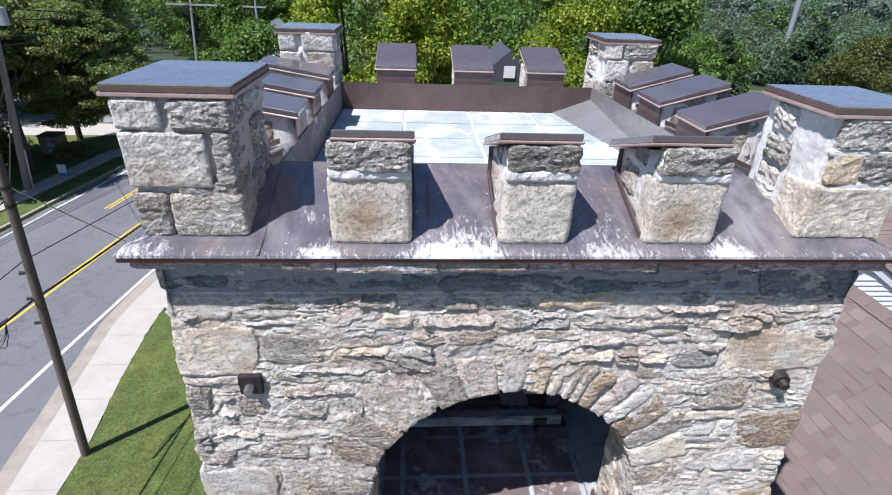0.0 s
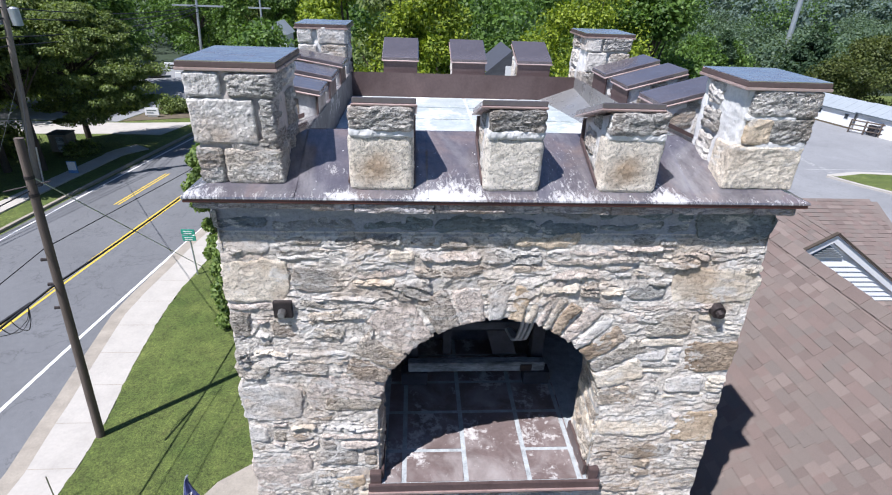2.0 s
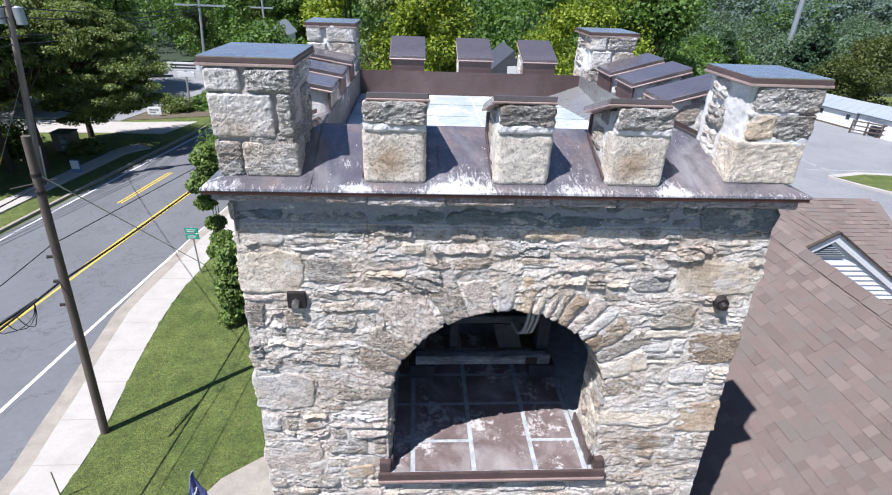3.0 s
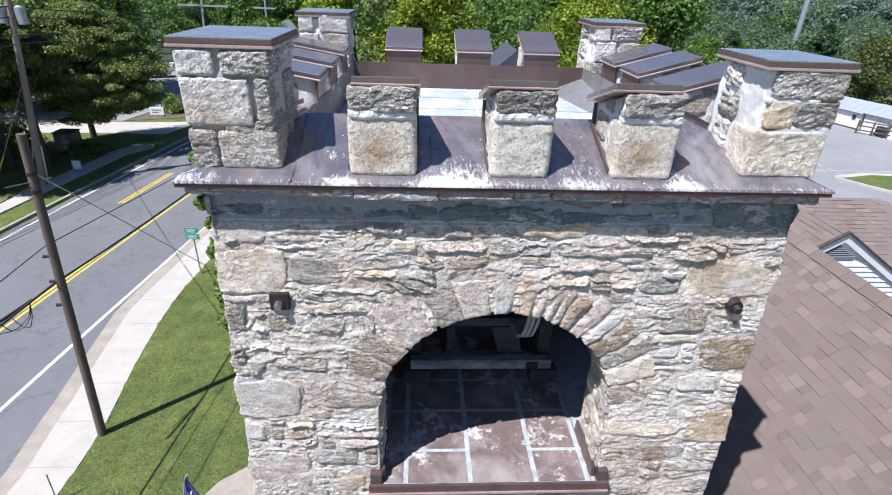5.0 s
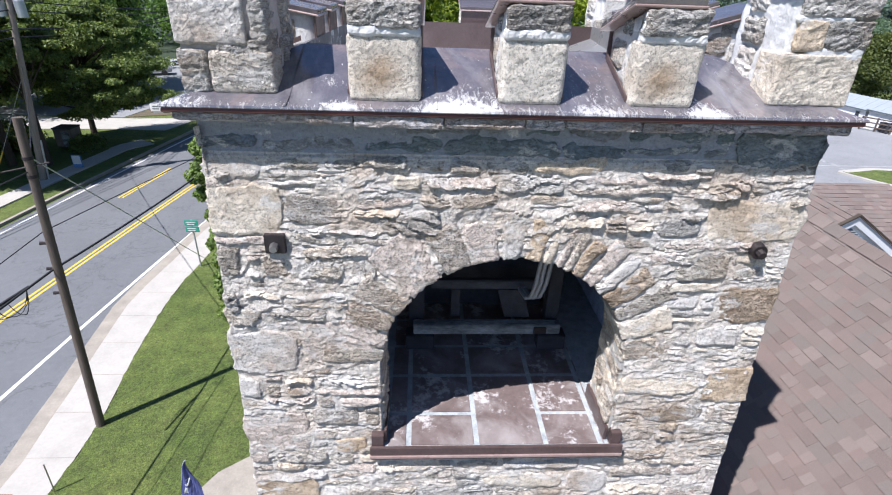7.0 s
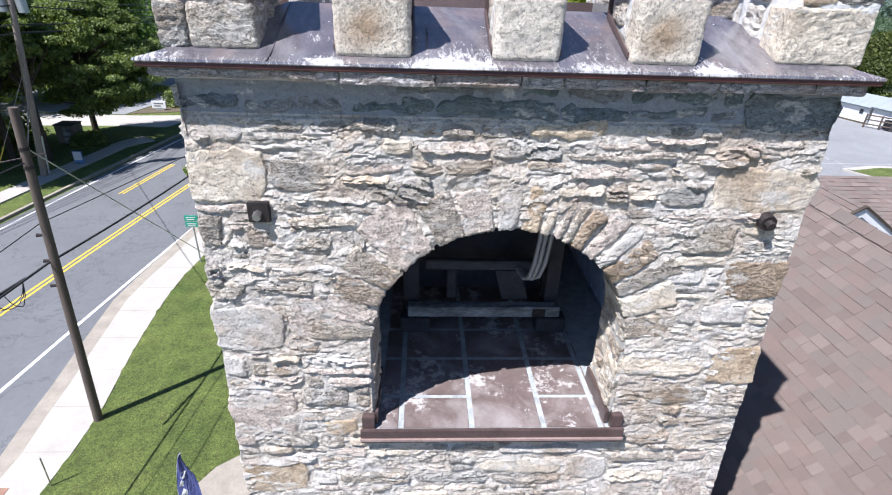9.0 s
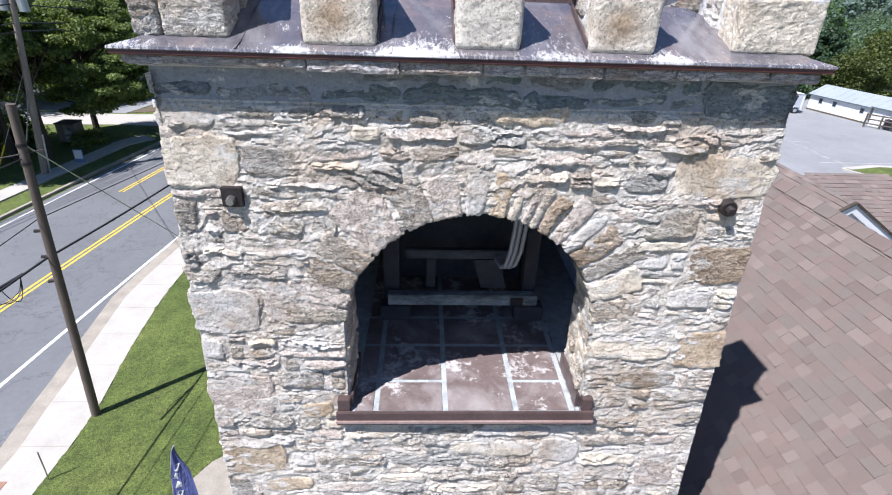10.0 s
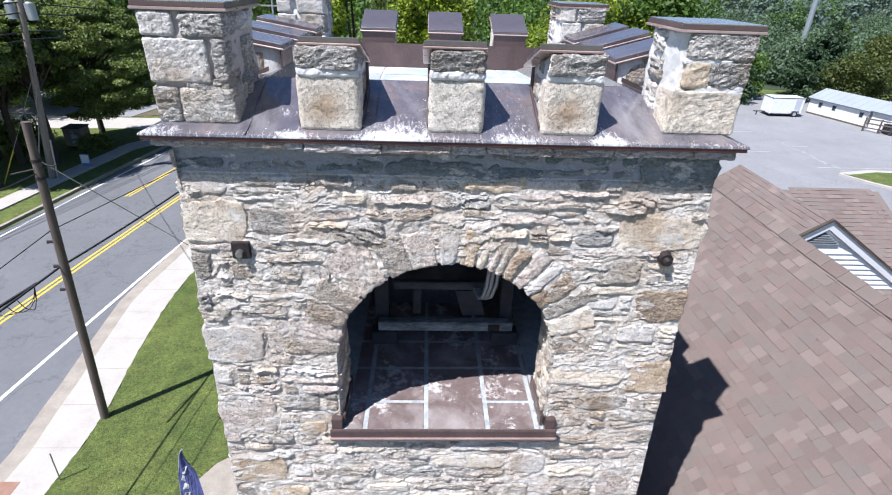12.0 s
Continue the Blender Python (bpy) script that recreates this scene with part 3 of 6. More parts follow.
bm = bmesh.new()
box(bm, X0 + 0.03, X0 + 0.45, 0.36, Y1, 0, CORNICE + 0.1)
side_wall = part("side_wall", bm, MORTAR, tower)
bm = bmesh.new()
box(bm, X1 - 0.45, X1 - 0.03, 0.36, Y1, 0, CORNICE + 0.1)
side_wall_far = part("side_wall", bm, MORTAR, tower)
bm = bmesh.new()
box(bm, X0 + 0.45, X1 - 0.45, Y1 - 0.42, Y1, 0, CORNICE + 0.1)
back_wall = part("back_wall", bm, MORTAR, tower)
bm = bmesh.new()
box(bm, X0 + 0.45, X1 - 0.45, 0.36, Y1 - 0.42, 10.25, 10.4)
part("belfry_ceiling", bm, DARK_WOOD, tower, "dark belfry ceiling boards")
bm = bmesh.new()
box(bm, X0 + 0.45, X0 + 0.47, 0.36, Y1 - 0.42, SILL, 10.25)
box(bm, X1 - 0.47, X1 - 0.45, 0.36, Y1 - 0.42, SILL, 10.25)
box(bm, X0 + 0.47, X1 - 0.47, Y1 - 0.44, Y1 - 0.42, SILL, 10.25)
part("belfry_lining", bm, BLUED_WALL, tower, "belfry lining, paled and blued to tint its shade")

# pieces of the front wall: known large stones first, then courses of rubble round them
LARGE = [
    (-1.62, -1.22, 10.03, 10.31, STONE_CREAM), (-1.62, -1.23, 9.17, 9.47, STONE_GREY), (-1.61, -1.20, 8.56, 8.88, STONE_PINK),
    (0.96, 1.51, 10.02, 10.28, STONE_CREAM), (1.15, 1.51, 9.50, 9.76, STONE_BROWN), (1.19, 1.52, 8.93, 9.20, STONE_TAN),
    (0.02, 0.40, 10.38, 10.47, STONE_TAN), (1.02, 1.51, 10.43, 10.632, STONE_SHADED), (-1.59, -1.17, 8.08, 8.34, STONE_TAN),
    (1.13, 1.41, 7.93, 8.21, STONE_PINK), (-1.07, -0.86, 8.55, 8.68, STONE_TAN), (-1.22, -0.93, 10.10, 10.27, SLATY), (-1.20, -0.77, 9.24, 9.53, STONE_PINK),
    (0.44, 0.73, 8.17, 8.38, STONE_GREY), (-0.12, 0.42, 8.22, 8.36, STONE_CREAM), (-1.36, -1.02, 7.92, 8.03, STONE_TAN), (-1.58, -1.43, 7.80, 8.04, SLATY),
    (-1.37, -1.16, 9.80, 9.93, STONE_STREAK), (-1.61, -1.30, 10.32, 10.43, STONE_GREY), (-1.61, -1.42, 9.50, 9.62, STONE),
]
LIPS = [                                     # overhanging ledges with a deep shadow line under them: from, to, height
    (-0.90, -0.64, 10.15), (-1.12, -0.76, 10.05), (-1.11, -0.80, 9.92), (-0.52, -0.17, 10.31), (0.86, 1.13, 10.27), (1.39, 1.51, 10.24), (0.56, 0.70, 10.09), (-1.50, -1.27, 9.67),
    (-1.59, -1.44, 9.50), (-1.38, -1.05, 9.54), (-1.57, -1.47, 10.35), (0.23, 0.56, 10.19), (0.78, 0.97, 9.90), (-0.82, -0.68, 10.29), (0.55, 0.97, 10.37), (0.19, 0.42, 10.11)]
CELL, LOW = 0.01, 7.60
wide, high = round((X1 - X0) / CELL), round((CORNICE - LOW) / CELL)
taken = np.zeros((high, wide), bool)
RING = 0.30
for j in range(high):
    for i in range(wide):
        x, z = X0 + (i + 0.5) * CELL, LOW + (j + 0.5) * CELL
        if z > SPRING - 0.02:
            taken[j, i] = ((x - MID) / (HALF + RING - 0.03)) ** 2 + ((z - SPRING) / (RISE + RING - 0.03)) ** 2 < 1
        elif z > SILL - 0.075:
            taken[j, i] = abs(x - MID) < HALF or (z < SILL + 0.01 and abs(x + 0.035) < 0.80)
pieces = []
for x0, x1, z0, z1, mat in LARGE:
    i0, i1, j0, j1 = (max(0, round(v / CELL)) for v in (x0 - X0, x1 - X0, z0 - LOW, z1 - LOW))
    taken[j0:j1, i0:i1] = True
    pieces.append((x0, x1, z0, z1, mat))
rng = random.Random(7)
for x0, x1, z in LIPS:
    i0, i1, j0 = round((x0 - X0) / CELL), round((x1 - X0) / CELL), round((z - LOW) / CELL)
    h = rng.choice((0.05, 0.06, 0.075))
    taken[j0:j0 + round(h / CELL), i0:i1] = True
    pieces.append((x0, x1, z, z + h, "lip"))


def level(n, z, x):
    """A wavering course line."""
    return z + 0.022 * noise.noise(Vector((x * 1.6, n * 3.7, 0.5))) + 0.008 * noise.noise(Vector((x * 6.0, n * 1.9, 4.5)))


courses = [LOW]
while courses[-1] < 10.40:
    courses.append(courses[-1] + rng.choice((0.06, 0.075, 0.09, 0.115, 0.145, 0.17)) * rng.uniform(0.9, 1.15))
courses[-1] = 10.465
for n, (z0, z1) in enumerate(zip(courses, courses[1:])):
    j0, j1 = round((z0 - LOW) / CELL), max(round((z0 - LOW) / CELL) + 1, round((z1 - LOW) / CELL))
    free = taken[j0:j1].mean(axis=0) < 0.5
    i = 0
    while i < wide:
        if not free[i]:
            i += 1
            continue
        run = i
        while run < wide and free[run]:
            run += 1
        while i < run:
            w = round(rng.choice((0.13, 0.19, 0.26, 0.34, 0.42, 0.52)) * rng.uniform(0.85, 1.15) / CELL)
            if run - i - w < 9:
                w = run - i
            x0, x1 = X0 + i * CELL, X0 + (i + w) * CELL
            if w > 2:
                if z1 - z0 > 0.085 and rng.random() < 0.35:
                    cut = rng.uniform(0.38, 0.62)
                    pieces.append((x0, x1, z0, z0 + cut * (z1 - z0), (n, n + 0.5)))
                    pieces.append((x0, x1, z0 + cut * (z1 - z0), z1, (n + 0.5, n + 1)))
                else:
                    pieces.append((x0, x1, z0, z1, (n, n + 1)))
            i += w
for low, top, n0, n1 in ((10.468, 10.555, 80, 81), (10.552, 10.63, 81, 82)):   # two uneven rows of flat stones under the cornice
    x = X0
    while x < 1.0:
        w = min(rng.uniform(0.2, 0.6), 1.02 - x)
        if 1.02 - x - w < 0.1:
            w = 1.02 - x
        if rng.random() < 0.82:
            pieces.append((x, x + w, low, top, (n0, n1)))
        x += w
KINDS = [STONE] * 11 + [STONE_GREY] * 2 + [STONE_PINK] * 3 + [SLATY] * 3 + [STONE_CREAM] * 3


def wall_stone(x0, x1, z0, z1, mat, seed):
    gap = 0.0035
    named, lipped = not isinstance(mat, tuple), mat == "lip"
    lean = random.Random(seed).uniform(-0.012, 0.012) * min(1.0, (x1 - x0) / 0.3)

    def place(u, v):
        x, z = x0 + gap + u * (x1 - x0 - 2 * gap), z0 + gap + v * (z1 - z0 - 2 * gap) + lean * (u - 0.5)
        if not named:
            low, top = level(mat[0], z0, x) + gap, level(mat[1], z1, x) - gap
            z = low + v * max(0.02, top - low)
        return x, front(z), z

    quiet, pick = z0 > 10.45, random.Random(seed + 5)
    nu, nv = max(3, round((x1 - x0) / 0.012)), max(4, round((z1 - z0) / 0.0095))
    if quiet:
        return slab(place, (0, -1, 0), nu, nv, pick.uniform(0.004, 0.016), 0.05, 0.006, seed, 0.012, 1.5, 0.014, 0.03, 0.0, 0.5, 0.7)
    if lipped:
        return slab(place, (0, -1, 0), nu, nv, pick.uniform(0.016, 0.024), 0.05, 0.007, seed, 0.012, 2.2, 0.012, 0.022, pick.uniform(0.03, 0.045), 0.25, 0.8)
    if named:
        return slab(place, (0, -1, 0), nu, nv, pick.uniform(0.015, 0.021), 0.05, 0.0042, seed, 0.014, 0.8, 0.016, 0.030, 0.003, 0.45, 0.4)
    layered = pick.random() < 0.55
    return slab(place, (0, -1, 0), nu, nv, pick.uniform(0.008, 0.026), 0.05, 0.0085 if layered else 0.006, seed, 0.010, pick.uniform(1.6, 3.2),
                0.024, 0.018, pick.choice((0.0, 0.01, 0.022)), pick.uniform(0.3, 0.8), 1.45 if layered else 0.4)


for k, (x0, x1, z0, z1, mat) in enumerate(pieces):
    bm = wall_stone(x0, x1, z0, z1, mat, 100 + k)
    part("stone", bm, (STONE_SHADED if z0 > 10.45 else random.Random(900 + k).choice(KINDS)) if isinstance(mat, (tuple, str)) else mat, front_wall)

# arch stones round the opening
JOINTS = [2, 14, 25, 33, 43, 49, 57, 63, 67.5, 72, 77, 85.5, 95.5, 108, 121, 140, 152, 162, 171, 179]
ARCH_KINDS = [STONE, STONE_CREAM, STONE, STONE_BROWN, STONE_GREY, STONE_PINK, STONE_BROWN, STONE, STONE_PINK, STONE_CREAM, STONE_TAN, STONE_GREY, STONE_PINK, STONE, STONE_PINK,
              STONE, STONE, STONE_PINK, STONE]
for k, (a0, a1) in enumerate(zip(JOINTS, JOINTS[1:])):
    reach = 0.25 if k == 10 else random.Random(k + 60).uniform(0.22, 0.38)

    def place(u, v, a0=a0, a1=a1, reach=reach):
        a = radians(a0 + 0.5 + (a1 - a0 - 1.0) * (1 - u))
        x, z = MID + (HALF - 0.012 + reach * v) * math.cos(a), SPRING + (RISE - 0.012 + reach * v) * math.sin(a)
        return x, front(z), z

    bm = slab(place, (0, -1, 0), max(5, round((a1 - a0) * 1.1)), 26, random.Random(k + 80).uniform(0.017, 0.025), 0.25, 0.0065, 700 + k, 0.008, 1.0, 0.011, 0.018, 0.0, 0.12, 0.45)
    part("arch_stone", bm, ARCH_KINDS[k], front_wall)

# stones of the jambs
for side, sign in ((MID + HALF, -1), (MID - HALF, 1)):
    z = SILL + 0.01
    k = 0
    while z < SPRING + 0.12:
        h = random.Random(k + 40).uniform(0.06, 0.14)
        for y0, y1 in ((front(z) + 0.01, 0.19), (0.195, 0.36)):
            def place(u, v, y0=y0, y1=y1, z=z, h=h):
                v = v if sign < 0 else 1 - v
                return side, y0 + u * (y1 - y0), z + v * (h - 0.006)
            bm = slab(place, (sign, 0, 0), 8, 4, 0.012, 0.03, 0.012, 400 + k, 0.006, 2.0, 0.008)
            part("jamb_stone", bm, STONE if k % 3 else STONE_CREAM, front_wall)
            k += 1
        z += h

# rubble on the sides, the back and the foot of the shaft
def far_rubble(name, place, out, width, low, top, parent, seed):
    rng, verts, faces = random.Random(seed), [], []
    z = low
    while z < top - 0.05:
        h = min(rng.uniform(0.12, 0.28), top - z)
        x = 0.0
        while x < width - 0.02:
            w = min(rng.uniform(0.2, 0.6), width - x)
            d = rng.uniform(0.01, 0.035)
            n = len(verts)
            for u, v, s in ((0, 0, 0), (1, 0, 0), (1, 1, 0), (0, 1, 0), (0.06, 0.12, 1), (0.94, 0.1, 1), (0.95, 0.9, 1), (0.05, 0.88, 1)):
                p = Vector(place(x + 0.006 + u * (w - 0.012), z + 0.006 + v * (h - 0.012))) + Vector(out) * (d * s * rng.uniform(0.7, 1.2))
                verts.append(p)
            faces += [(n + 4, n + 5, n + 6, n + 7), (n, n + 1, n + 5, n + 4), (n + 1, n + 2, n + 6, n + 5), (n + 2, n + 3, n + 7, n + 6), (n + 3, n, n + 4, n + 7)]
            x += w
        z += h
    return tagged(flat(name, verts, faces, STONE, parent), kind="stuff")


far_rubble("rubble", lambda x, z: (X0 + x, front(z), z), (0, -1, 0), X1 - X0, 0.0, LOW, front_wall, 1)
far_rubble("rubble", lambda x, z: (X0 + 0.03, Y1 - x, z), (-1, 0, 0), Y1 - 0.05, 0.0, CORNICE, side_wall, 2)
far_rubble("rubble", lambda x, z: (X1 - 0.03, 0.05 + x, z), (1, 0, 0), Y1 - 0.05, 0.0, CORNICE, side_wall_far, 3)
far_rubble("rubble", lambda x, z: (X1 - x, Y1, z), (0, 1, 0), X1 - X0, 0.0, CORNICE, back_wall, 4)

# iron tie plates
bm = bmesh.new()
box(bm, -1.335, -1.23, 0.006, 0.05, 9.95, 10.055, 0.003)
plate = part("tie_plate", bm, IRON, tower, "dark rusted square tie plate")
bm = bmesh.new()
rod(bm, (-1.285, 0.008, 9.995), (-1.285, -0.03, 9.99), 0.024, 0.021, 6)
part("nut", bm, STEEL, plate, "worn steel nut")
bm = bmesh.new()
rod(bm, (1.285, 0.05, 9.99), (1.285, -0.005, 9.985), 0.046, 0.042, 16)
plate = part("tie_plate", bm, IRON, tower, "dark round tie plate")
bm = bmesh.new()
rod(bm, (1.285, -0.005, 9.985), (1.285, -0.035, 9.98), 0.026, 0.022, 8)
part("nut", bm, IRON, plate)

# belfry floor, sill and what stands inside
bm = boxed(X0 + 0.45, X1 - 0.45, 0.36, Y1 - 0.42, SILL - 0.12, SILL - 0.005)
box(bm, MID - HALF, MID + HALF, -0.09, 0.36, SILL - 0.03, SILL - 0.005)
belfry_floor = part("belfry_floor", bm, WASH, tower, "copper-sheeted belfry floor with pale joints")
xj, yj = [-0.745, -0.60, -0.168, 0.275, 0.628, 0.672], [-0.092, 0.185, 0.56, 0.9, 1.25, 1.7, 2.1, 2.65]
for a, b in zip(xj, xj[1:]):
    for n, (c, d) in enumerate(zip(yj, yj[1:])):
        if (a, n) == (-0.168, 0):
            d = yj[2]
        if (a, n) == (-0.168, 1):
            continue
        gap = 0.017
        part("sheet", boxed(a + gap, b - gap, c + 0.014, d - 0.014, SILL - 0.005, SILL, 0.002), COPPER_FLOOR, belfry_floor)
bm = bmesh.new()
box(bm, -0.838, 0.764, -0.108, -0.086, SILL - 0.098, SILL + 0.006, 0.004)
box(bm, -0.835, 0.760, -0.086, -0.03, SILL - 0.09, SILL - 0.031)
sill = part("sill", bm, COPPER, tower, "brown copper sill edge")
part("drip_edge", boxed(-0.842, 0.767, -0.116, -0.09, SILL - 0.082, SILL - 0.058, 0.004), COPPER_BRIGHT, sill)
for a, b in ((-0.828, -0.752), (0.684, 0.752)):
    part("upstand", boxed(a, b, -0.086, -0.03, SILL - 0.004, SILL + 0.09, 0.004), COPPER, sill)
bm = bmesh.new()
box(bm, 0.650, 0.672, -0.05, 0.36, SILL, SILL + 0.1, 0.003)
part("side_flashing", bm, COPPER, sill)
bm = bmesh.new()
box(bm, -0.752, -0.735, -0.05, 0.36, SILL, SILL + 0.1, 0.003)
part("side_flashing", bm, COPPER, sill)

frame_timber = thing("timber_trestle", "weathered timber trestle standing in the dark belfry", "trestle")
part("beam", boxed(-0.583, 0.572, 0.88, 0.96, 8.765, 8.855, 0.006), OLD_WOOD, frame_timber, "flaking grey-white painted beam")
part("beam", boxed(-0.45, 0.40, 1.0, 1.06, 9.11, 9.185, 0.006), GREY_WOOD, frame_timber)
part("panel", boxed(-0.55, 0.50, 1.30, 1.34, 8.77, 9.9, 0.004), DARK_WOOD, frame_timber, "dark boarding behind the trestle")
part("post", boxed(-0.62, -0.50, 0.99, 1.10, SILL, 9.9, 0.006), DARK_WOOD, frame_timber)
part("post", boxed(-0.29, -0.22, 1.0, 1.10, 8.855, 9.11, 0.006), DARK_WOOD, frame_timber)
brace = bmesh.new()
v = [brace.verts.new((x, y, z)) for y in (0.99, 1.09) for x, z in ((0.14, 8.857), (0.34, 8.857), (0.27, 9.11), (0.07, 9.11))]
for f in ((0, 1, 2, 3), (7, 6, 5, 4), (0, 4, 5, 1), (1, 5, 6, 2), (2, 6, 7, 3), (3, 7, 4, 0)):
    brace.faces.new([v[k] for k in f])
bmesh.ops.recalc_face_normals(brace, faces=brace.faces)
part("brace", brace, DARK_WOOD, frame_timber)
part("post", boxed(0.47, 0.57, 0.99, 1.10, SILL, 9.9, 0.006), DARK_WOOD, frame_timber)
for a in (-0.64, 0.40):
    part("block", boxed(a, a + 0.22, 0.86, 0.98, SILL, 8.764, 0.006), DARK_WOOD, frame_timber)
part("plate", boxed(0.36, 0.46, 0.868, 0.885, 8.775, 8.84, 0.004), IRON, frame_timber)
conduit = thing("conduit", "bundle of grey electrical conduits looping down inside the belfry", "conduit")
for k, dx in enumerate((0.0, 0.035, 0.075)):
    wire("pipe", [(0.32 + dx, 0.76, 10.2), (0.32 + dx, 0.77, 9.50), (0.305 + dx, 0.78, 9.30), (0.285 + dx * 0.9, 0.80, 9.18), (0.26 + dx * 0.7, 0.85, 9.13), (0.23 + dx * 0.5, 0.97, 9.14)], 0.016, CONDUIT, conduit, steps=5)

# cornice, sloping coping and roof deck
RX0, RX1, RY0, RY1 = -1.69, 1.561, -0.041, 3.21


def ring(profile, fall=0.0):
    """A band round the tower from steps of (inset, height); its back may lie lower by fall."""
    bm, loops = bmesh.new(), []
    for d, z in profile:
        loops.append([bm.verts.new(p) for p in ((RX0 + d, RY0 + d, z), (RX1 - d, RY0 + d, z), (RX1 - d, RY1 - d, z - fall), (RX0 + d, RY1 - d, z - fall))])
    for a, b in zip(loops, loops[1:]):
        for k in range(4):
            bm.faces.new((a[k], a[(k + 1) % 4], b[(k + 1) % 4], b[k]))
    return bm


moulding = part("moulding", ring([(0.16, 10.62), (0.085, 10.622), (0.06, 10.64), (0.05, 10.68), (0.2, 10.68)]), MORTAR, tower, "grey stone ledge under the copper cornice")
rng = random.Random(23)
x = RX0 + 0.04
while x < RX1 - 0.06:                        # thin flat stones of the ledge
    w = min(rng.uniform(0.18, 0.62), RX1 - 0.045 - x)
    lift = rng.uniform(-0.008, 0.008)
    part("stone", rock(x, x + w - 0.004, RY0 + rng.uniform(0.014, 0.030), RY0 + 0.16, 10.630 + lift, 10.681, 0.006, 0.010, 900 + round(x * 50), 0.014, 3.0), STONE_LEDGE, moulding)
    x += w
for x0, x1 in ((RX0 + 0.03, RX0 + 0.16), (RX1 - 0.16, RX1 - 0.03)):
    for y in np.arange(RY0 + 0.2, RY1 - 0.4, 0.42):
        part("stone", rock(x0, x1, y, y + 0.41, 10.63, 10.681, 0.006, 0.010, 960 + round(y * 9), 0.03, 3.0), STONE_LEDGE, moulding)
coping = part("coping", ring([(0.03, 10.699), (0.002, 10.699), (0.0, 10.703), (0.003, 10.713), (0.085, 10.735), (0.10, 10.742), (0.535, 10.915), (0.551, 10.915)], 0.04),
              COPPER_SPILT, tower, "brown copper coping spattered with pale mortar")
part("fascia", ring([(0.05, 10.678), (0.009, 10.678), (0.006, 10.683), (0.010, 10.700)]), COPPER_EDGE, coping, "dark brown copper drip edge")
IN0, IN1, IN2, IN3 = RX0 + 0.551, RX1 - 0.551, RY0 + 0.551, RY1 - 0.551
# sun and shade set by the copper's tone: right side lighter, left darker
for a, b, mat in (((IN0, IN2), (IN0, IN3), COPPER_SHADED), ((IN0, IN3), (IN1, IN3), COPPER), ((IN1, IN3), (IN1, IN2), COPPER_GREY), ((IN1, IN2), (IN0, IN2), COPPER)):
    flat("lining", [(*a, 10.64), (*b, 10.64), (*b, 10.916 - 0.03 * (b[1] > 1)), (*a, 10.916 - 0.03 * (a[1] > 1))], [(0, 1, 2, 3)], mat, coping, "copper inner face of the parapet, toned by side for sun and shade")
for x in (-1.15, -0.48, 0.075, 0.93):        # lapped joints of the sheets
    bm = bmesh.new()
    for (y0, z0), (y1, z1) in (((RY0 + 0.002, 10.7155), (RY0 + 0.09, 10.737)), ((RY0 + 0.09, 10.737), (RY0 + 0.53, 10.914))):
        v = [bm.verts.new(q) for q in ((x, y0, z0), (x + 0.012, y0, z0 + 0.004), (x + 0.012, y1, z1 + 0.004), (x, y1, z1))]
        bm.faces.new(v)
    part("seam", bm, COPPER_SPILT, coping)
DECK = 10.665
deck = part("deck", boxed(RX0 + 0.54, RX1 - 0.54, RY0 + 0.54, RY1 - 0.54, DECK - 0.1, DECK - 0.006), WASH_PALE, tower, "pale washed copper roof deck in joined sheets")
nx, ny = 4, 5
dx, dy = (RX1 - RX0 - 1.1) / nx, (RY1 - RY0 - 1.1) / ny
for i in range(nx):
    for j in range(ny):
        a, b = RX0 + 0.55 + i * dx, RY0 + 0.55 + j * dy
        part("sheet", boxed(a + 0.012, a + dx - 0.012, b + 0.012, b + dy - 0.012, DECK - 0.006, DECK, 0.002), COPPER_DECK, deck)
bm = bmesh.new()
ex, ey = RX1 - 0.552, RY1 - 0.552
p = [bm.verts.new(q) for q in ((ex - 0.32, ey, DECK + 0.003), (ex, ey, DECK + 0.12), (ex, RY0 + 1.0, DECK + 0.003))]
bm.faces.new(p)
q = [bm.verts.new((v.co.x, v.co.y, DECK - 0.02)) for v in p]
for k in range(3):
    bm.faces.new((p[k], q[k], q[(k + 1) % 3], p[(k + 1) % 3]))
part("saddle", bm, COPPER_GREY, deck, "grey copper saddle in the corner of the deck")


def cap_sheet(x0, x1, y0, y1, z_out, z_in, thick=0.034, seed=0):
    """A sheet-metal cap that falls from y0 to y1."""
    bm = bmesh.new()
    low = [bm.verts.new(p) for p in ((x0, y0, z_out - thick), (x1, y0, z_out - thick), (x1, y1, z_in - thick), (x0, y1, z_in - thick))]
    top = [bm.verts.new(p) for p in ((x0, y0, z_out), (x1, y0, z_out), (x1, y1, z_in), (x0, y1, z_in))]
    bm.faces.new(low[::-1])
    bm.faces.new(top)
    for k in range(4):
        bm.faces.new((low[k], low[(k + 1) % 4], top[(k + 1) % 4], top[k]))
    bmesh.ops.bevel(bm, geom=list(bm.edges), offset=0.004, segments=1, affect="EDGES")
    return bm


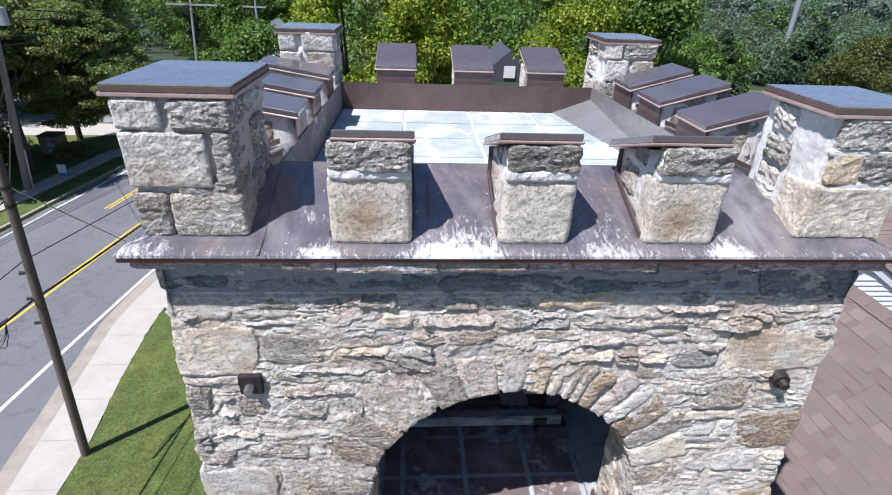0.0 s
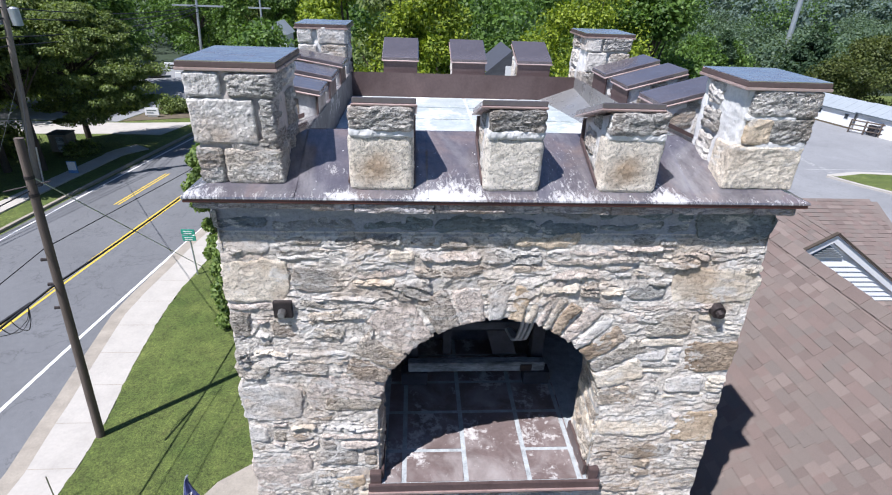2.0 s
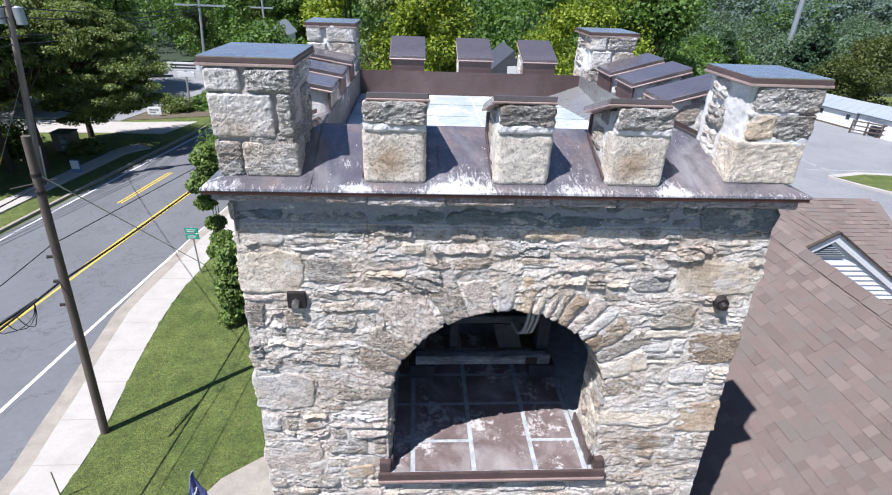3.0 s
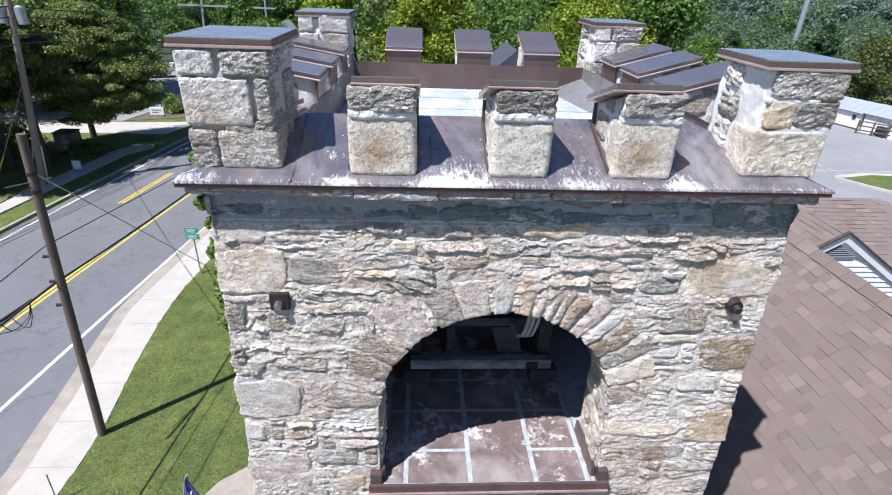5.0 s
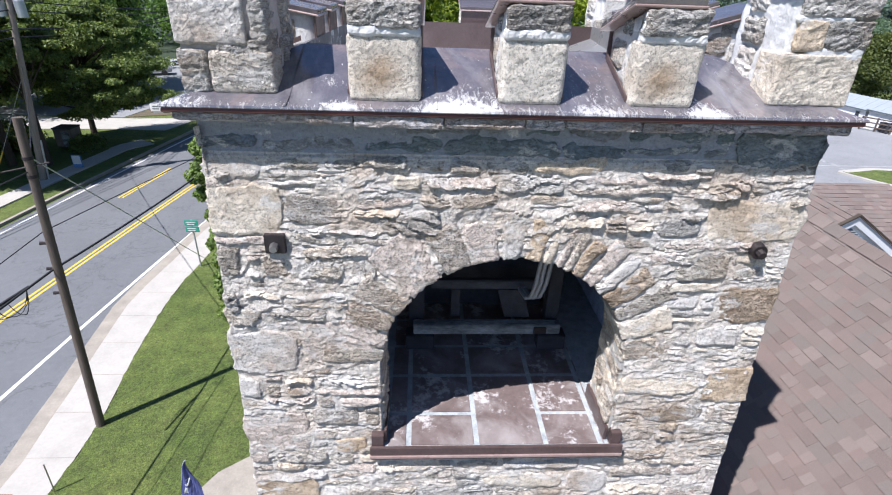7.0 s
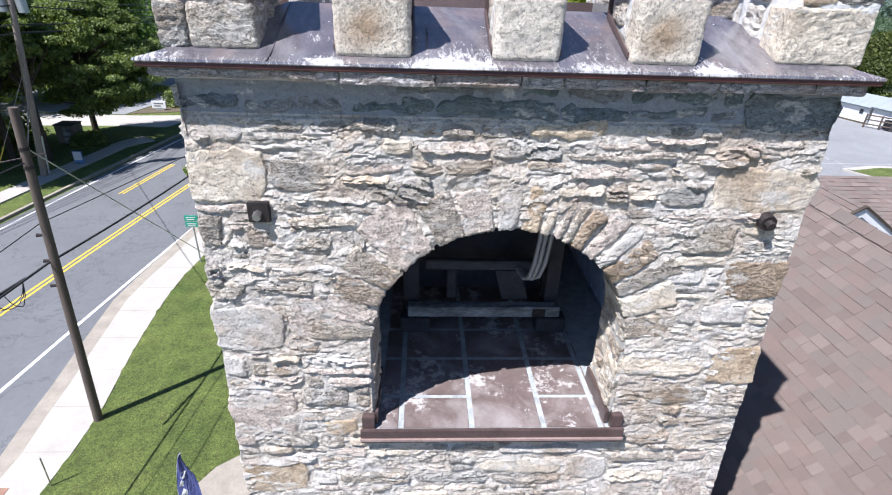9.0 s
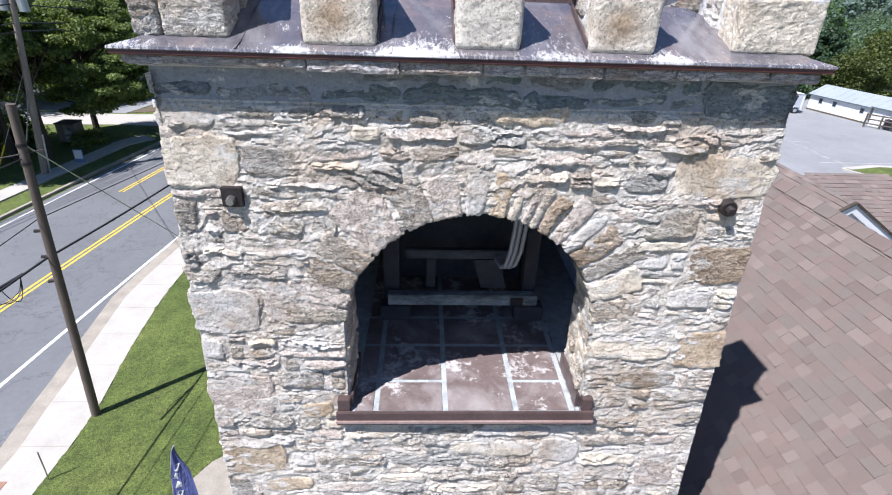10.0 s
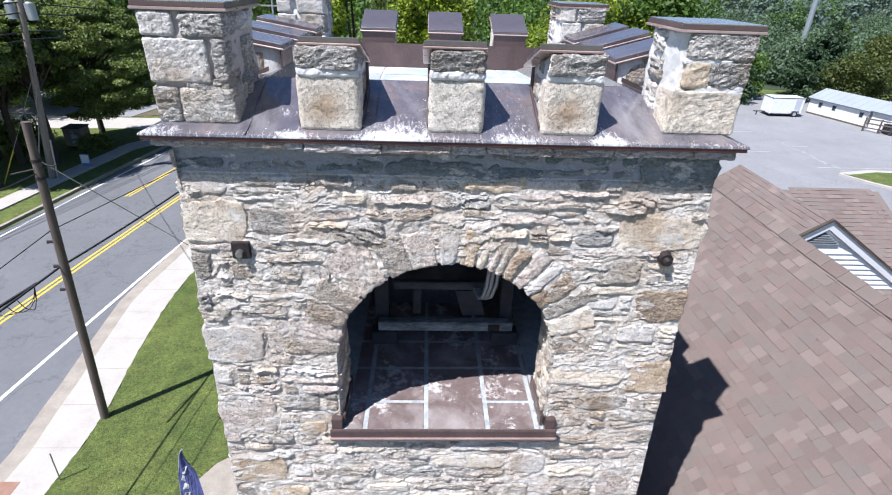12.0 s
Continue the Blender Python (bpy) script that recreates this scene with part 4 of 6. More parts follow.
def merlon(w, block, seed, reach=0.40, z_out=0.445, z_in=0.31, cap=None):
    """One battlement: rough block, flat stone and a cap falling inwards, its outer face at y 0, its foot at the origin."""
    rng = random.Random(seed)
    core = bmesh.new()
    c0, c1 = cap or (-w / 2 - 0.018, w / 2 + 0.018)
    a = [core.verts.new((-w / 2 + 0.010, y, z)) for y, z in ((0.0, -0.02), (reach - 0.03, 0.11), (reach - 0.03, z_in - 0.03), (-0.012, z_out - 0.06))]
    b = [core.verts.new((w / 2 - 0.010, v.co.y, v.co.z)) for v in a]
    core.faces.new(a)
    core.faces.new(b[::-1])
    for k in range(4):
        core.faces.new((a[k], b[k], b[(k + 1) % 4], a[(k + 1) % 4]))
    bmesh.ops.subdivide_edges(core, edges=list(core.edges), cuts=5, use_grid_fill=True)
    for v in core.verts:
        v.co += Vector((1, 1, 1)) * 0.007 * noise.fractal(v.co * 14 + Vector((seed, 0, 0)), 0.7, 2, 3)
    for f in core.faces:
        f.smooth = True
    m = part("merlon", core, MORTAR_PALE, tower, "rough stone merlon with a sloping copper cap")
    part("stone", rock(-w / 2, w / 2, -0.022, 0.11, -0.028, z_out - 0.175 + rng.uniform(-0.01, 0.02), 0.0042, 0.03, seed, 0.011), block, m)
    part("stone", rock(-w / 2 + 0.005, w / 2 - 0.008, -0.034, 0.05, z_out - 0.157, z_out - 0.047, 0.010, 0.02, seed + 9, 0.011, layers=2.2), rng.choice((SLATE_DARK, SLATY)), m)
    part("mortar_bed", rock(-w / 2 + 0.004, w / 2 - 0.006, -0.03, 0.12, z_out - 0.19, z_out - 0.14, 0.008, 0.018, seed + 33, 0.012), MORTAR_PALE, m, "pale mortar bed")
    for s in (-1, 1):
        mid = s * (w / 2 - 0.022)
        part("stone", rock(mid - 0.018, mid + 0.018, 0.17, 0.33, 0.12, 0.25, 0.008, 0.015, seed + 20 + s), STONE, m)
        part("stone", rock(mid - 0.016, mid + 0.017, 0.115, 0.24, z_out - 0.17, z_out - 0.095, 0.009, 0.012, seed + 24 + s, 0.014, 2.0), SLATY, m)
        part("stone", rock(mid - 0.016, mid + 0.016, 0.12, 0.165, 0.06, 0.19, 0.009, 0.012, seed + 28 + s, 0.014), STONE_GREY, m)
    part("cap", cap_sheet(c0, c1, -0.012, reach, z_out, z_in, 0.03), COPPER_CAP, m, "brown copper cap")
    part("trim", cap_sheet(c0 - 0.006, c1 + 0.006, -0.018, reach + 0.004, z_out - 0.028, z_in - 0.028, 0.012), COPPER_BRIGHT, m)
    for s in (-1, 1):
        strip_bm = bmesh.new()
        edge = [(s * (w / 2 + 0.002), 0.012, 0.002), (s * (w / 2 + 0.002), 0.36, 0.137), (s * (w / 2 + 0.002), 0.36, 0.165), (s * (w / 2 + 0.002), 0.012, 0.024)]
        e0 = [strip_bm.verts.new(q) for q in edge]
        e1 = [strip_bm.verts.new((x + s * 0.008, y, z)) for x, y, z in edge]
        strip_bm.faces.new(e0)
        strip_bm.faces.new(e1[::-1])
        for k in range(4):
            strip_bm.faces.new((e0[k], e1[k], e1[(k + 1) % 4], e0[(k + 1) % 4]))
        bmesh.ops.recalc_face_normals(strip_bm, faces=strip_bm.faces)
        part("side_flashing", strip_bm, COPPER, m)
    part("inner_flashing", boxed(-w / 2 - 0.008, w / 2 + 0.008, reach - 0.028, reach - 0.016, 0.12, z_in - 0.036, 0.002), COPPER, m, "copper-clad inner face")
    return m


FOOT = 10.752
FRONT_M = [(-0.705, 0.325, GRANITE_TAN, (-0.134, 0.172)), (-0.037, 0.295, GRANITE, (-0.177, 0.142)), (0.578, 0.308, GRANITE_TAN, (-0.204, 0.115))]
for k, (cx, w, mat, cap) in enumerate(FRONT_M):
    merlon(w, mat, 11 + 3 * k, cap=cap).matrix_basis = pose(cx, 0.05, FOOT)
for k, cx in enumerate((-0.68, -0.022, 0.615)):
    merlon(0.305, GRANITE, 31 + 3 * k).matrix_basis = pose(cx, RY1 - 0.09, FOOT - 0.045, 0, 0, 180)
for k, (left_y, right_y) in enumerate(((1.02, 1.01), (1.53, 1.60), (2.13, 2.10))):
    merlon(0.28, STONE, 51 + 3 * k, 0.47, 0.385, 0.305).matrix_basis = pose(RX0 + 0.09, left_y, FOOT, 0, 0, -90)
    merlon(0.32, STONE, 71 + 3 * k, 0.43, 0.41, 0.285).matrix_basis = pose(RX1 - 0.09, right_y, FOOT, 0, 0, 90)


def pillar(x0, x1, y0, y1, top, rows, seed, coat):
    """A corner pier: rows of (height from, to, stones as (from, to, material)) on its front, plain rubble on the other sides."""
    core = boxed(x0 + 0.02, x1 - 0.02, y0 + 0.02, y1 - 0.02, 10.70, top)
    bmesh.ops.subdivide_edges(core, edges=list(core.edges), cuts=26, use_grid_fill=True)
    for v in core.verts:
        v.co += (v.co - Vector(((x0 + x1) / 2, (y0 + y1) / 2, v.co.z))).normalized() * 0.008 + noise.noise_vector(v.co * 9 + Vector((seed, 0, 0))) * 0.016 + noise.noise_vector(v.co * 26 + Vector((seed, 3, 0))) * 0.008
    for f in core.faces:
        f.smooth = True
    m = part("pillar", core, coat, tower, "corner pillar of rough stones in thick mortar with a copper cap")
    w, n = x1 - x0, 0
    for z0, z1, stones in rows:
        for a, b, mat in stones:
            n += 1
            part("stone", rock(x0 + a * w, x0 + b * w, y0 - 0.014, y0 + 0.17, z0, z1, 0.009 if mat in (SLATY, SLATE_DARK) else 0.006, 0.016, seed + n, 0.011, 3.0 if mat in (SLATY, SLATE_DARK) else 1.2), mat, m)
        part("stone", rock(x0 + 0.1, x1 - 0.1, y1 - 0.15, y1 + 0.008, z0, z1, 0.016, 0.03, seed + 40 + n), STONE, m)
        for s, q in ((x0 - 0.004, x0 + 0.1), (x1 - 0.1, x1 + 0.004)):
            part("stone", rock(s, q, y0 + 0.19 + 0.03 * (n % 3), y1 - 0.08, z0 + 0.012, z1 - 0.012, 0.016, 0.02, seed + 60 + n, 0.016, 3.0), (SLATY, STONE_GREY, STONE)[n % 3], m)
    cap = part("cap", boxed(x0 - 0.02, x1 + 0.022, y0 - 0.014, y1 + 0.025, top + 0.010, top + 0.036, 0.004), COPPER, m, "brown copper cap")
    # top face set apart in lighter copper to strengthen the sky's reflection
    part("top_sheet", boxed(x0 - 0.016, x1 + 0.018, y0 - 0.010, y1 + 0.021, top + 0.036, top + 0.041), COPPER_SKYLIT, cap, "smooth top of the cap, lightened to look sky-bright")
    part("trim", boxed(x0 - 0.026, x1 + 0.028, y0 - 0.018, y1 + 0.03, top - 0.004, top + 0.011, 0.003), COPPER_BRIGHT, m, "bright copper drip edge")
    return m


PY = 0.08
pillar(-1.615, -1.20, PY, 0.585, 11.295, [
    (10.745, 10.925, ((0.0, 0.30, SLATY), (0.33, 1.0, STONE))), (10.90, 10.975, ((0.42, 0.98, SLATY),)),
    (10.95, 11.165, ((0.0, 0.75, STONE_GREY), (0.80, 0.97, SLATY))), (11.175, 11.285, ((0.0, 0.40, STONE_GREY), (0.47, 1.0, SLATY)))], 201, MORTAR_PINK)
right_pillar = pillar(1.11, 1.505, PY, 0.51, 11.27, [
    (10.745, 10.985, ((0.0, 1.0, STONE_CREAM),)), (10.99, 11.13, ((0.12, 0.46, STONE_TAN), (0.44, 1.0, SLATE_DARK))),
    (11.135, 11.265, ((0.10, 1.0, SLATY),))], 301, MORTAR_PALE)
for k, (x0, x1, z0, z1) in enumerate(((1.22, 1.502, 10.94, 11.02), (1.14, 1.40, 11.11, 11.145))):
    part("mortar_bed", rock(x0, x1, PY - 0.012, PY + 0.12, z0, z1, 0.0045, 0.018, 340 + k, 0.012), MORTAR_PALE, right_pillar, "thick pale mortar")
pillar(-1.605, -1.175, 2.62, 3.10, 11.255, [
    (10.745, 10.94, ((0.0, 0.5, STONE), (0.52, 1.0, STONE_GREY))), (10.95, 11.12, ((0.0, 0.4, STONE_GREY), (0.48, 1.0, STONE))),
    (11.13, 11.27, ((0.0, 0.3, STONE_GREY), (0.42, 1.0, STONE_GREY)))], 401, MORTAR_PALE)
pillar(1.055, 1.495, 2.62, 3.10, 11.25, [
    (10.745, 10.94, ((0.0, 0.6, STONE), (0.62, 1.0, STONE))), (10.95, 11.12, ((0.08, 0.5, STONE_GREY), (0.56, 1.0, STONE))),
    (11.13, 11.26, ((0.0, 0.35, STONE_GREY), (0.4, 1.0, SLATY)))], 501, MORTAR_PALE)

# ---- ground, road, pavements ----
ground = tagged(flat("ground", [(-3000, -3000, -0.02), (3000, -3000, -0.02), (3000, 3000, -0.02), (-3000, 3000, -0.02)], [(0, 1, 2, 3)], GRASS), "mown green grass with dry patches", "ground", kind="structure")


def strip(name, left, right, z0, z1, mat, label, category, kind="structure", parent=None):
    """A slab between two lines of (x, y) that run alongside each other."""
    verts = [(x, y, z) for z in (z0, z1) for line in (left, right) for x, y in line]
    n = len(left)
    L, R, LT, RT = (list(range(k * n, k * n + n)) for k in range(4))
    faces = []
    for i in range(n - 1):
        faces += [(LT[i], RT[i], RT[i + 1], LT[i + 1]), (L[i], LT[i], LT[i + 1], L[i + 1]), (R[i], R[i + 1], RT[i + 1], RT[i])]
    faces += [(L[0], R[0], RT[0], LT[0]), (L[-1], LT[-1], RT[-1], R[-1])]
    ob = flat(name, verts, faces, mat, parent)
    return tagged(ob, label, category, kind=kind) if label else ob


def road_x(y, at):
    """The road's lines bend gently to the right going away."""
    return at + 0.105 * (y - 13) + 0.0011 * (y - 13) ** 2


YS = [-60, -30, -15, -5, 2, 7, 8.4, 9.5, 11, 12.5, 14, 15.5, 17.5, 19.5, 22, 26, 34, 42, 52, 64, 80, 110]
KERB_X = [-16.5, -14.2, -12.6, -11.6, -11.0, -10.92, -11.11, -11.22, -11.43, -11.62, -11.80, -11.74, -11.55, -11.42, -11.1, -10.6, -9.3, -7.6, -5.0, -1.5, 4.0, 15.0]
SIDE_X = [-14.9, -12.6, -11.0, -10.0, -9.4, -9.25, -9.29, -9.46, -9.69, -9.85, -9.98, -10.0, -9.85, -9.72, -9.5, -9.1, -7.8, -6.1, -3.5, 0.0, 5.5, 16.5]
kerb_line, walk_line = list(zip(KERB_X, YS)), list(zip(SIDE_X, YS))
far_line = [(road_x(y, -21.25), y) for y in YS]
road = strip("road", far_line, kerb_line, -0.3, 0.0, ASPHALT, "grey asphalt two-lane road with a widening middle", "road")
strip("kerb", [(x - 0.02, y) for x, y in kerb_line], [(x + 0.45, y) for x, y in kerb_line], -0.2, 0.10, GUTTER, "stained concrete kerb beside the pavement", "kerb")
pavement = strip("pavement", [(x + 0.455, y) for x, y in kerb_line], walk_line, -0.2, 0.105, CONCRETE, "pale concrete pavement slabs", "pavement")
far_kerb = [(road_x(y, -21.45), y) for y in YS]
strip("kerb", [(x - 0.18, y) for x, y in far_kerb], far_kerb, -0.2, 0.12, GUTTER, "weathered concrete kerb of the far roadside", "kerb")
strip("pavement", [(x - 3.0, y) for x, y in far_kerb[:17]], [(x - 1.8, y) for x, y in far_kerb[:17]], -0.2, 0.06, CONCRETE, "pale pavement under the trees", "pavement")
strip("pavement", [(-22.0, 33.2), (-21.7, 34.2), (-20.9, 35.4)], [(-20.75, 32.9), (-20.3, 33.7), (-19.6, 34.5)], -0.2, 0.064, CONCRETE, "pale pavement bending down to the side street", "pavement")
joint_mat = GUTTER
for y in np.arange(4.0, 30, 1.55):
    a, b = np.interp(y, YS, KERB_X) + 0.46, np.interp(y, YS, SIDE_X)
    part("joint", boxed(a, b, y, y + 0.018, 0.1, 0.1065), joint_mat, pavement)


def line(name, at, width, y0, y1, mat, label):
    ys = list(np.linspace(y0, y1, max(2, int((y1 - y0) / 4))))
    return strip(name, [(road_x(y, at) - width / 2, y) for y in ys], [(road_x(y, at) + width / 2, y) for y in ys], 0.0, 0.005, mat, label, "road marking")


line("edge_line", -12.27, 0.13, -30, 60, PAINT, "white edge line on the asphalt")
line("edge_line", -20.85, 0.11, -30, 70, PAINT, "white edge line along the far lane")
line("centre_line", -15.28, 0.11, -30, 60, YELLOW, "double yellow centre line")
line("centre_line", -15.50, 0.11, -30, 60, YELLOW, "double yellow centre line")
line("centre_line", -18.15, 0.10, 24.5, 29.5, YELLOW, "short double yellow turn line")
line("centre_line", -18.36, 0.10, 24.5, 29.5, YELLOW, "short double yellow turn line")

edge_y = list(np.arange(-1.5, 32.0, 0.12))
edge_x = [float(np.interp(y, YS, SIDE_X)) + 0.01 + 0.07 * noise.noise(Vector((y * 2.3, 0, 0))) + 0.05 * noise.noise(Vector((y * 9, 5, 0))) for y in edge_y]
strip("lawn", list(zip(edge_x, edge_y)), [(1.0, y) for y in edge_y], -0.1, 0.112, GRASS, "mown green lawn with an uneven edge along the pavement", "lawn")
path = strip("path", [(-6.6, 4.6), (-6.2, 5.4), (-5.5, 6.6), (-4.3, 7.5)], [(-1.5, 3.2), (-1.4, 4.0), (-1.4, 6.6), (-2.5, 7.6)], -0.1, 0.125, GUTTER, "pale concrete path at the foot of the tower", "path")
# unseen grey sheet, added so less green light bounces up the tower
strip("forecourt", [(-7, -60), (-7, -1.6)], [(40, -60), (40, -1.6)], -0.1, 0.008, ASPHALT, "unseen grey ground added to keep green bounce off the tower", "paving")
tagged(part("tactile_pad", boxed(-10.95, -10.08, 5.3, 6.08, 0.1, 0.112, 0.004), TERRA), "terracotta tactile pad in the pavement", "paving")

# side street and car park across the road
strip("side_street", [(-46, 37.6), (-30, 37.9), (-24, 38.3), (-20.4, 38.2)], [(-46, 42.5), (-30, 41.5), (-24, 41.6), (-19.2, 42.2)], -0.1, 0.012, CONCRETE, "sunlit pale side street opening", "road")
strip("car_park", [(-46, 42.3), (-25.4, 41.9), (-24.4, 46.8), (-21, 62)], [(-46, 62), (-40, 66), (-32, 70), (-24, 72)][::1], -0.1, 0.016, ASPHALT_PALE, "pale grey car park across the road", "car park")

strip("planting_bed", [(-25.2, 42.0), (-24.2, 46.8), (-22.4, 51.0)], [(-17.6, 44.6), (-17.2, 47.0), (-16.8, 51.0)], -0.1, 0.02, MULCH, "brown planting bed with low shrubs by the car park", "planting bed")
strip("forest_floor", [(-400, 114), (14, 66), (62, 62), (66, 15), (400, -60)], [(-400, 900), (14, 900), (400, 900), (700, 700), (900, -60)], -0.1, 0.01, UNDERGROWTH, "dark undergrowth beneath the far woods", "undergrowth")

# car park beside the church
lot = strip("car_park", [(9, 12), (9.5, 30), (12, 56), (30, 60)], [(60, 8), (60, 20), (60, 44), (46, 58)], -0.1, 0.01, ASPHALT_PALE, "sunlit pale asphalt car park with faded lines", "car park")
for a, b in ((22, 36), (24, 42)):
    part("parking_line", boxed(a, a + 5.0, b, b + 0.1, 0.01, 0.015), FADED, lot)
for k in range(9):
    y = 31.2 + 0.92 * k
    x = 29.75 + 0.12 * math.sin(1.7 * k) - 0.05 * max(0, k - 5)
    part("patch", boxed(x - 0.13 - 0.05 * (k % 3), x + 0.14, y, y + 0.86, 0.01, 0.0135), SEAM, lot, "pale worn seam in the asphalt")
for x0, x1, y in ((28.3, 34.5, 32.3), (29.9, 31.2, 37.7)):
    part("parking_line", boxed(x0, x1, y, y + 0.09, 0.01, 0.0145), FADED, lot)
isle = [(28.7, 30.7), (29.6, 29.0), (31.5, 26.6), (36, 22), (60, 10)]
isle_r = [(28.9, 30.9), (31.5, 31.6), (36, 31.2), (44, 29.5), (60, 22)]
strip("island_kerb", isle, isle_r, -0.1, 0.14, CONCRETE, "pale concrete kerb round a grass island", "kerb")
strip("grass_island", [(x + 0.35, y + 0.02) for x, y in isle], [(x + 0.2, y - 0.5) for x, y in isle_r], 0.0, 0.155, GRASS, "grass island in the car park", "grass")

# ---- church roofs ----
RIDGE_X, RIDGE_Z, PITCH = 4.30, 8.84, 0.887
church = thing("church", "church with brown shingle roofs and a white gable beside the tower", "church")
EAVE_X = 1.36
base = bmesh.new()
box(base, 1.62, 7.0, -7.5, 5.4, 0, 6.2)
part("wall", base, BRICK, church, "plain lower walls of the church")


def slope(name, x0, z0, x1, z1, y0, y1, thick=0.05, mat=SHINGLE, parent=church, label=""):
    """A roof slope with level courses along y, from its eave to its ridge."""
    v = [(x0, y0, z0), (x0, y1, z0), (x1, y1, z1), (x1, y0, z1)]
    v += [(x, y, z - thick) for x, y, z in v]
    return flat(name, v, [(0, 1, 2, 3), (4, 7, 6, 5), (0, 4, 5, 1), (1, 5, 6, 2), (2, 6, 7, 3), (3, 7, 4, 0)], mat, parent, label)


zr = lambda x: RIDGE_Z - PITCH * (RIDGE_X - x)
roof = slope("roof", EAVE_X, zr(EAVE_X) - 0.012, RIDGE_X, RIDGE_Z - 0.012, -7.6, 5.3, label="brown asphalt shingle roof")
slope("roof", 7.0, RIDGE_Z - 2.65, RIDGE_X + 0.001, RIDGE_Z - 0.012, -7.6, 5.3)
gable_wall = bmesh.new()
GX, GY, GZ, GP = 7.56, 6.0, 7.60, 0.66
outline = [(GX - 2.6, 3.0), (GX + 3.4, 3.0), (GX + 3.4, GZ - 0.12 - 3.4 * GP), (GX, GZ - 0.12), (GX - 2.6, GZ - 0.12 - 2.6 * GP)]
a = [gable_wall.verts.new((x, GY + 0.02, z)) for x, z in outline]
b = [gable_wall.verts.new((x, GY + 0.2, z)) for x, z in outline]
gable_wall.faces.new(a)
gable_wall.faces.new(b[::-1])
for k in range(5):
    gable_wall.faces.new((a[k], b[k], b[(k + 1) % 5], a[(k + 1) % 5]))
gable = part("gable", gable_wall, WHITE, church, "white clapboard gable with a louvred vent")
z = GZ - 0.62
while z > 4.6:                                # clapboards
    lx, rx = max(GX - 2.55, GX - (GZ - 0.13 - z) / GP), min(GX + 3.35, GX + (GZ - 0.13 - z) / GP)
    bm = bmesh.new()
    h = 0.115
    v = [bm.verts.new(p) for p in ((lx, GY - 0.012, z - h), (rx, GY - 0.012, z - h), (rx, GY + 0.012, z), (lx, GY + 0.012, z), (lx, GY + 0.02, z - h), (rx, GY + 0.02, z - h))]
    bm.faces.new(v[:4])
    bm.faces.new((v[0], v[4], v[5], v[1]))
    part("clapboard", bm, WHITE, gable)
    z -= h
bm = bmesh.new()
v = [bm.verts.new(p) for p in ((GX - 0.36, GY - 0.006, GZ - 0.53), (GX + 0.36, GY - 0.006, GZ - 0.53), (GX, GY - 0.006, GZ - 0.28))]
w = [bm.verts.new(p.co + Vector((0, 0.03, 0))) for p in v]
bm.faces.new(v)
for k in range(3):
    bm.faces.new((v[k], w[k], w[(k + 1) % 3], v[(k + 1) % 3]))
vent = part("vent", bm, LOUVRE, gable, "dark triangular louvred vent")
for k in range(5):
    z = GZ - 0.52 + k * 0.045
    half = (GZ - 0.285 - z) / 0.69
    part("slat", boxed(GX - half, GX + half, GY - 0.03, GY - 0.008, z, z + 0.016), GALVANISED, vent)
for s in (-1, 1):                              # white barge boards and the dark roof edge
    n = 2.6 if s < 0 else 3.4
    for name, mat, dz, th, y0, y1 in (("barge_board", WHITE, -0.10, 0.17, GY - 0.05, GY + 0.0), ("roof_edge", BARK, 0.025, 0.035, GY - 0.09, GY - 0.02)):
        bm = bmesh.new()
        v = [bm.verts.new(p) for y in (y0, y1) for p in ((GX, y, GZ + dz - th / 2), (GX + s * n, y, GZ + dz - th / 2 - n * GP), (GX + s * n, y, GZ + dz + th / 2 - n * GP), (GX, y, GZ + dz + th / 2))]
        bm.faces.new(v[:4])
        bm.faces.new(v[:3:-1])
        for k in range(4):
            bm.faces.new((v[k], v[4 + k], v[4 + (k + 1) % 4], v[(k + 1) % 4]))
        bmesh.ops.recalc_face_normals(bm, faces=bm.faces)
        part(name, bm, mat, gable)
roof_left = slope("roof", GX - 2.75, GZ - 2.75 * GP, GX, GZ, GY - 0.03, 9.25)
slope("roof", GX + 3.5, GZ - 3.5 * GP, GX, GZ, GY - 0.03, 9.25)
part("wall", boxed(5.0, 10.8, GY + 0.2, 9.2, 0, 5.2), BRICK, church)
# wing whose ridge runs across, behind the gable
WY, WZ = 8.3, 7.32
v = [(7.2, WY, WZ), (10.45, WY, WZ), (10.75, WY - 3.4, WZ - 1.9), (8.6, WY - 3.4, WZ - 1.9), (7.2, WY + 3.4, WZ - 1.9), (10.45, WY + 3.4, WZ - 1.9)]
wing_roof = flat("roof", v + [(x, y, z - 0.06) for x, y, z in v], [(0, 3, 2, 1), (0, 1, 5, 4), (6, 7, 8, 9), (6, 10, 11, 7), (1, 2, 8, 7), (2, 3, 9, 8)], SHINGLE, church)
part("wall", boxed(10.8, 11.0, 5.6, 11, 0, 5.6), BRICK, church)

# ---- poles, wires, signs ----
pole = thing("utility_pole", "brown timber utility pole stub leaning beside the pavement", "utility pole")
bm = bmesh.new()
rod(bm, (-9.21, 8.18, -0.1), (-8.78, 8.52, 8.43), 0.11, 0.088, 16)
part("shaft", bm, POLE_WOOD, pole)
for z in (7.55, 7.15):
    f = z / 8.43
    bm = bmesh.new()
    c = Vector((-9.21, 8.18, 0)).lerp(Vector((-8.78, 8.52, 8.43)), f)
    rod(bm, c, c + Vector((0, 0, 0.07)), 0.102, sides=16)
    part("band", bm, IRON, pole)
bm = bmesh.new()
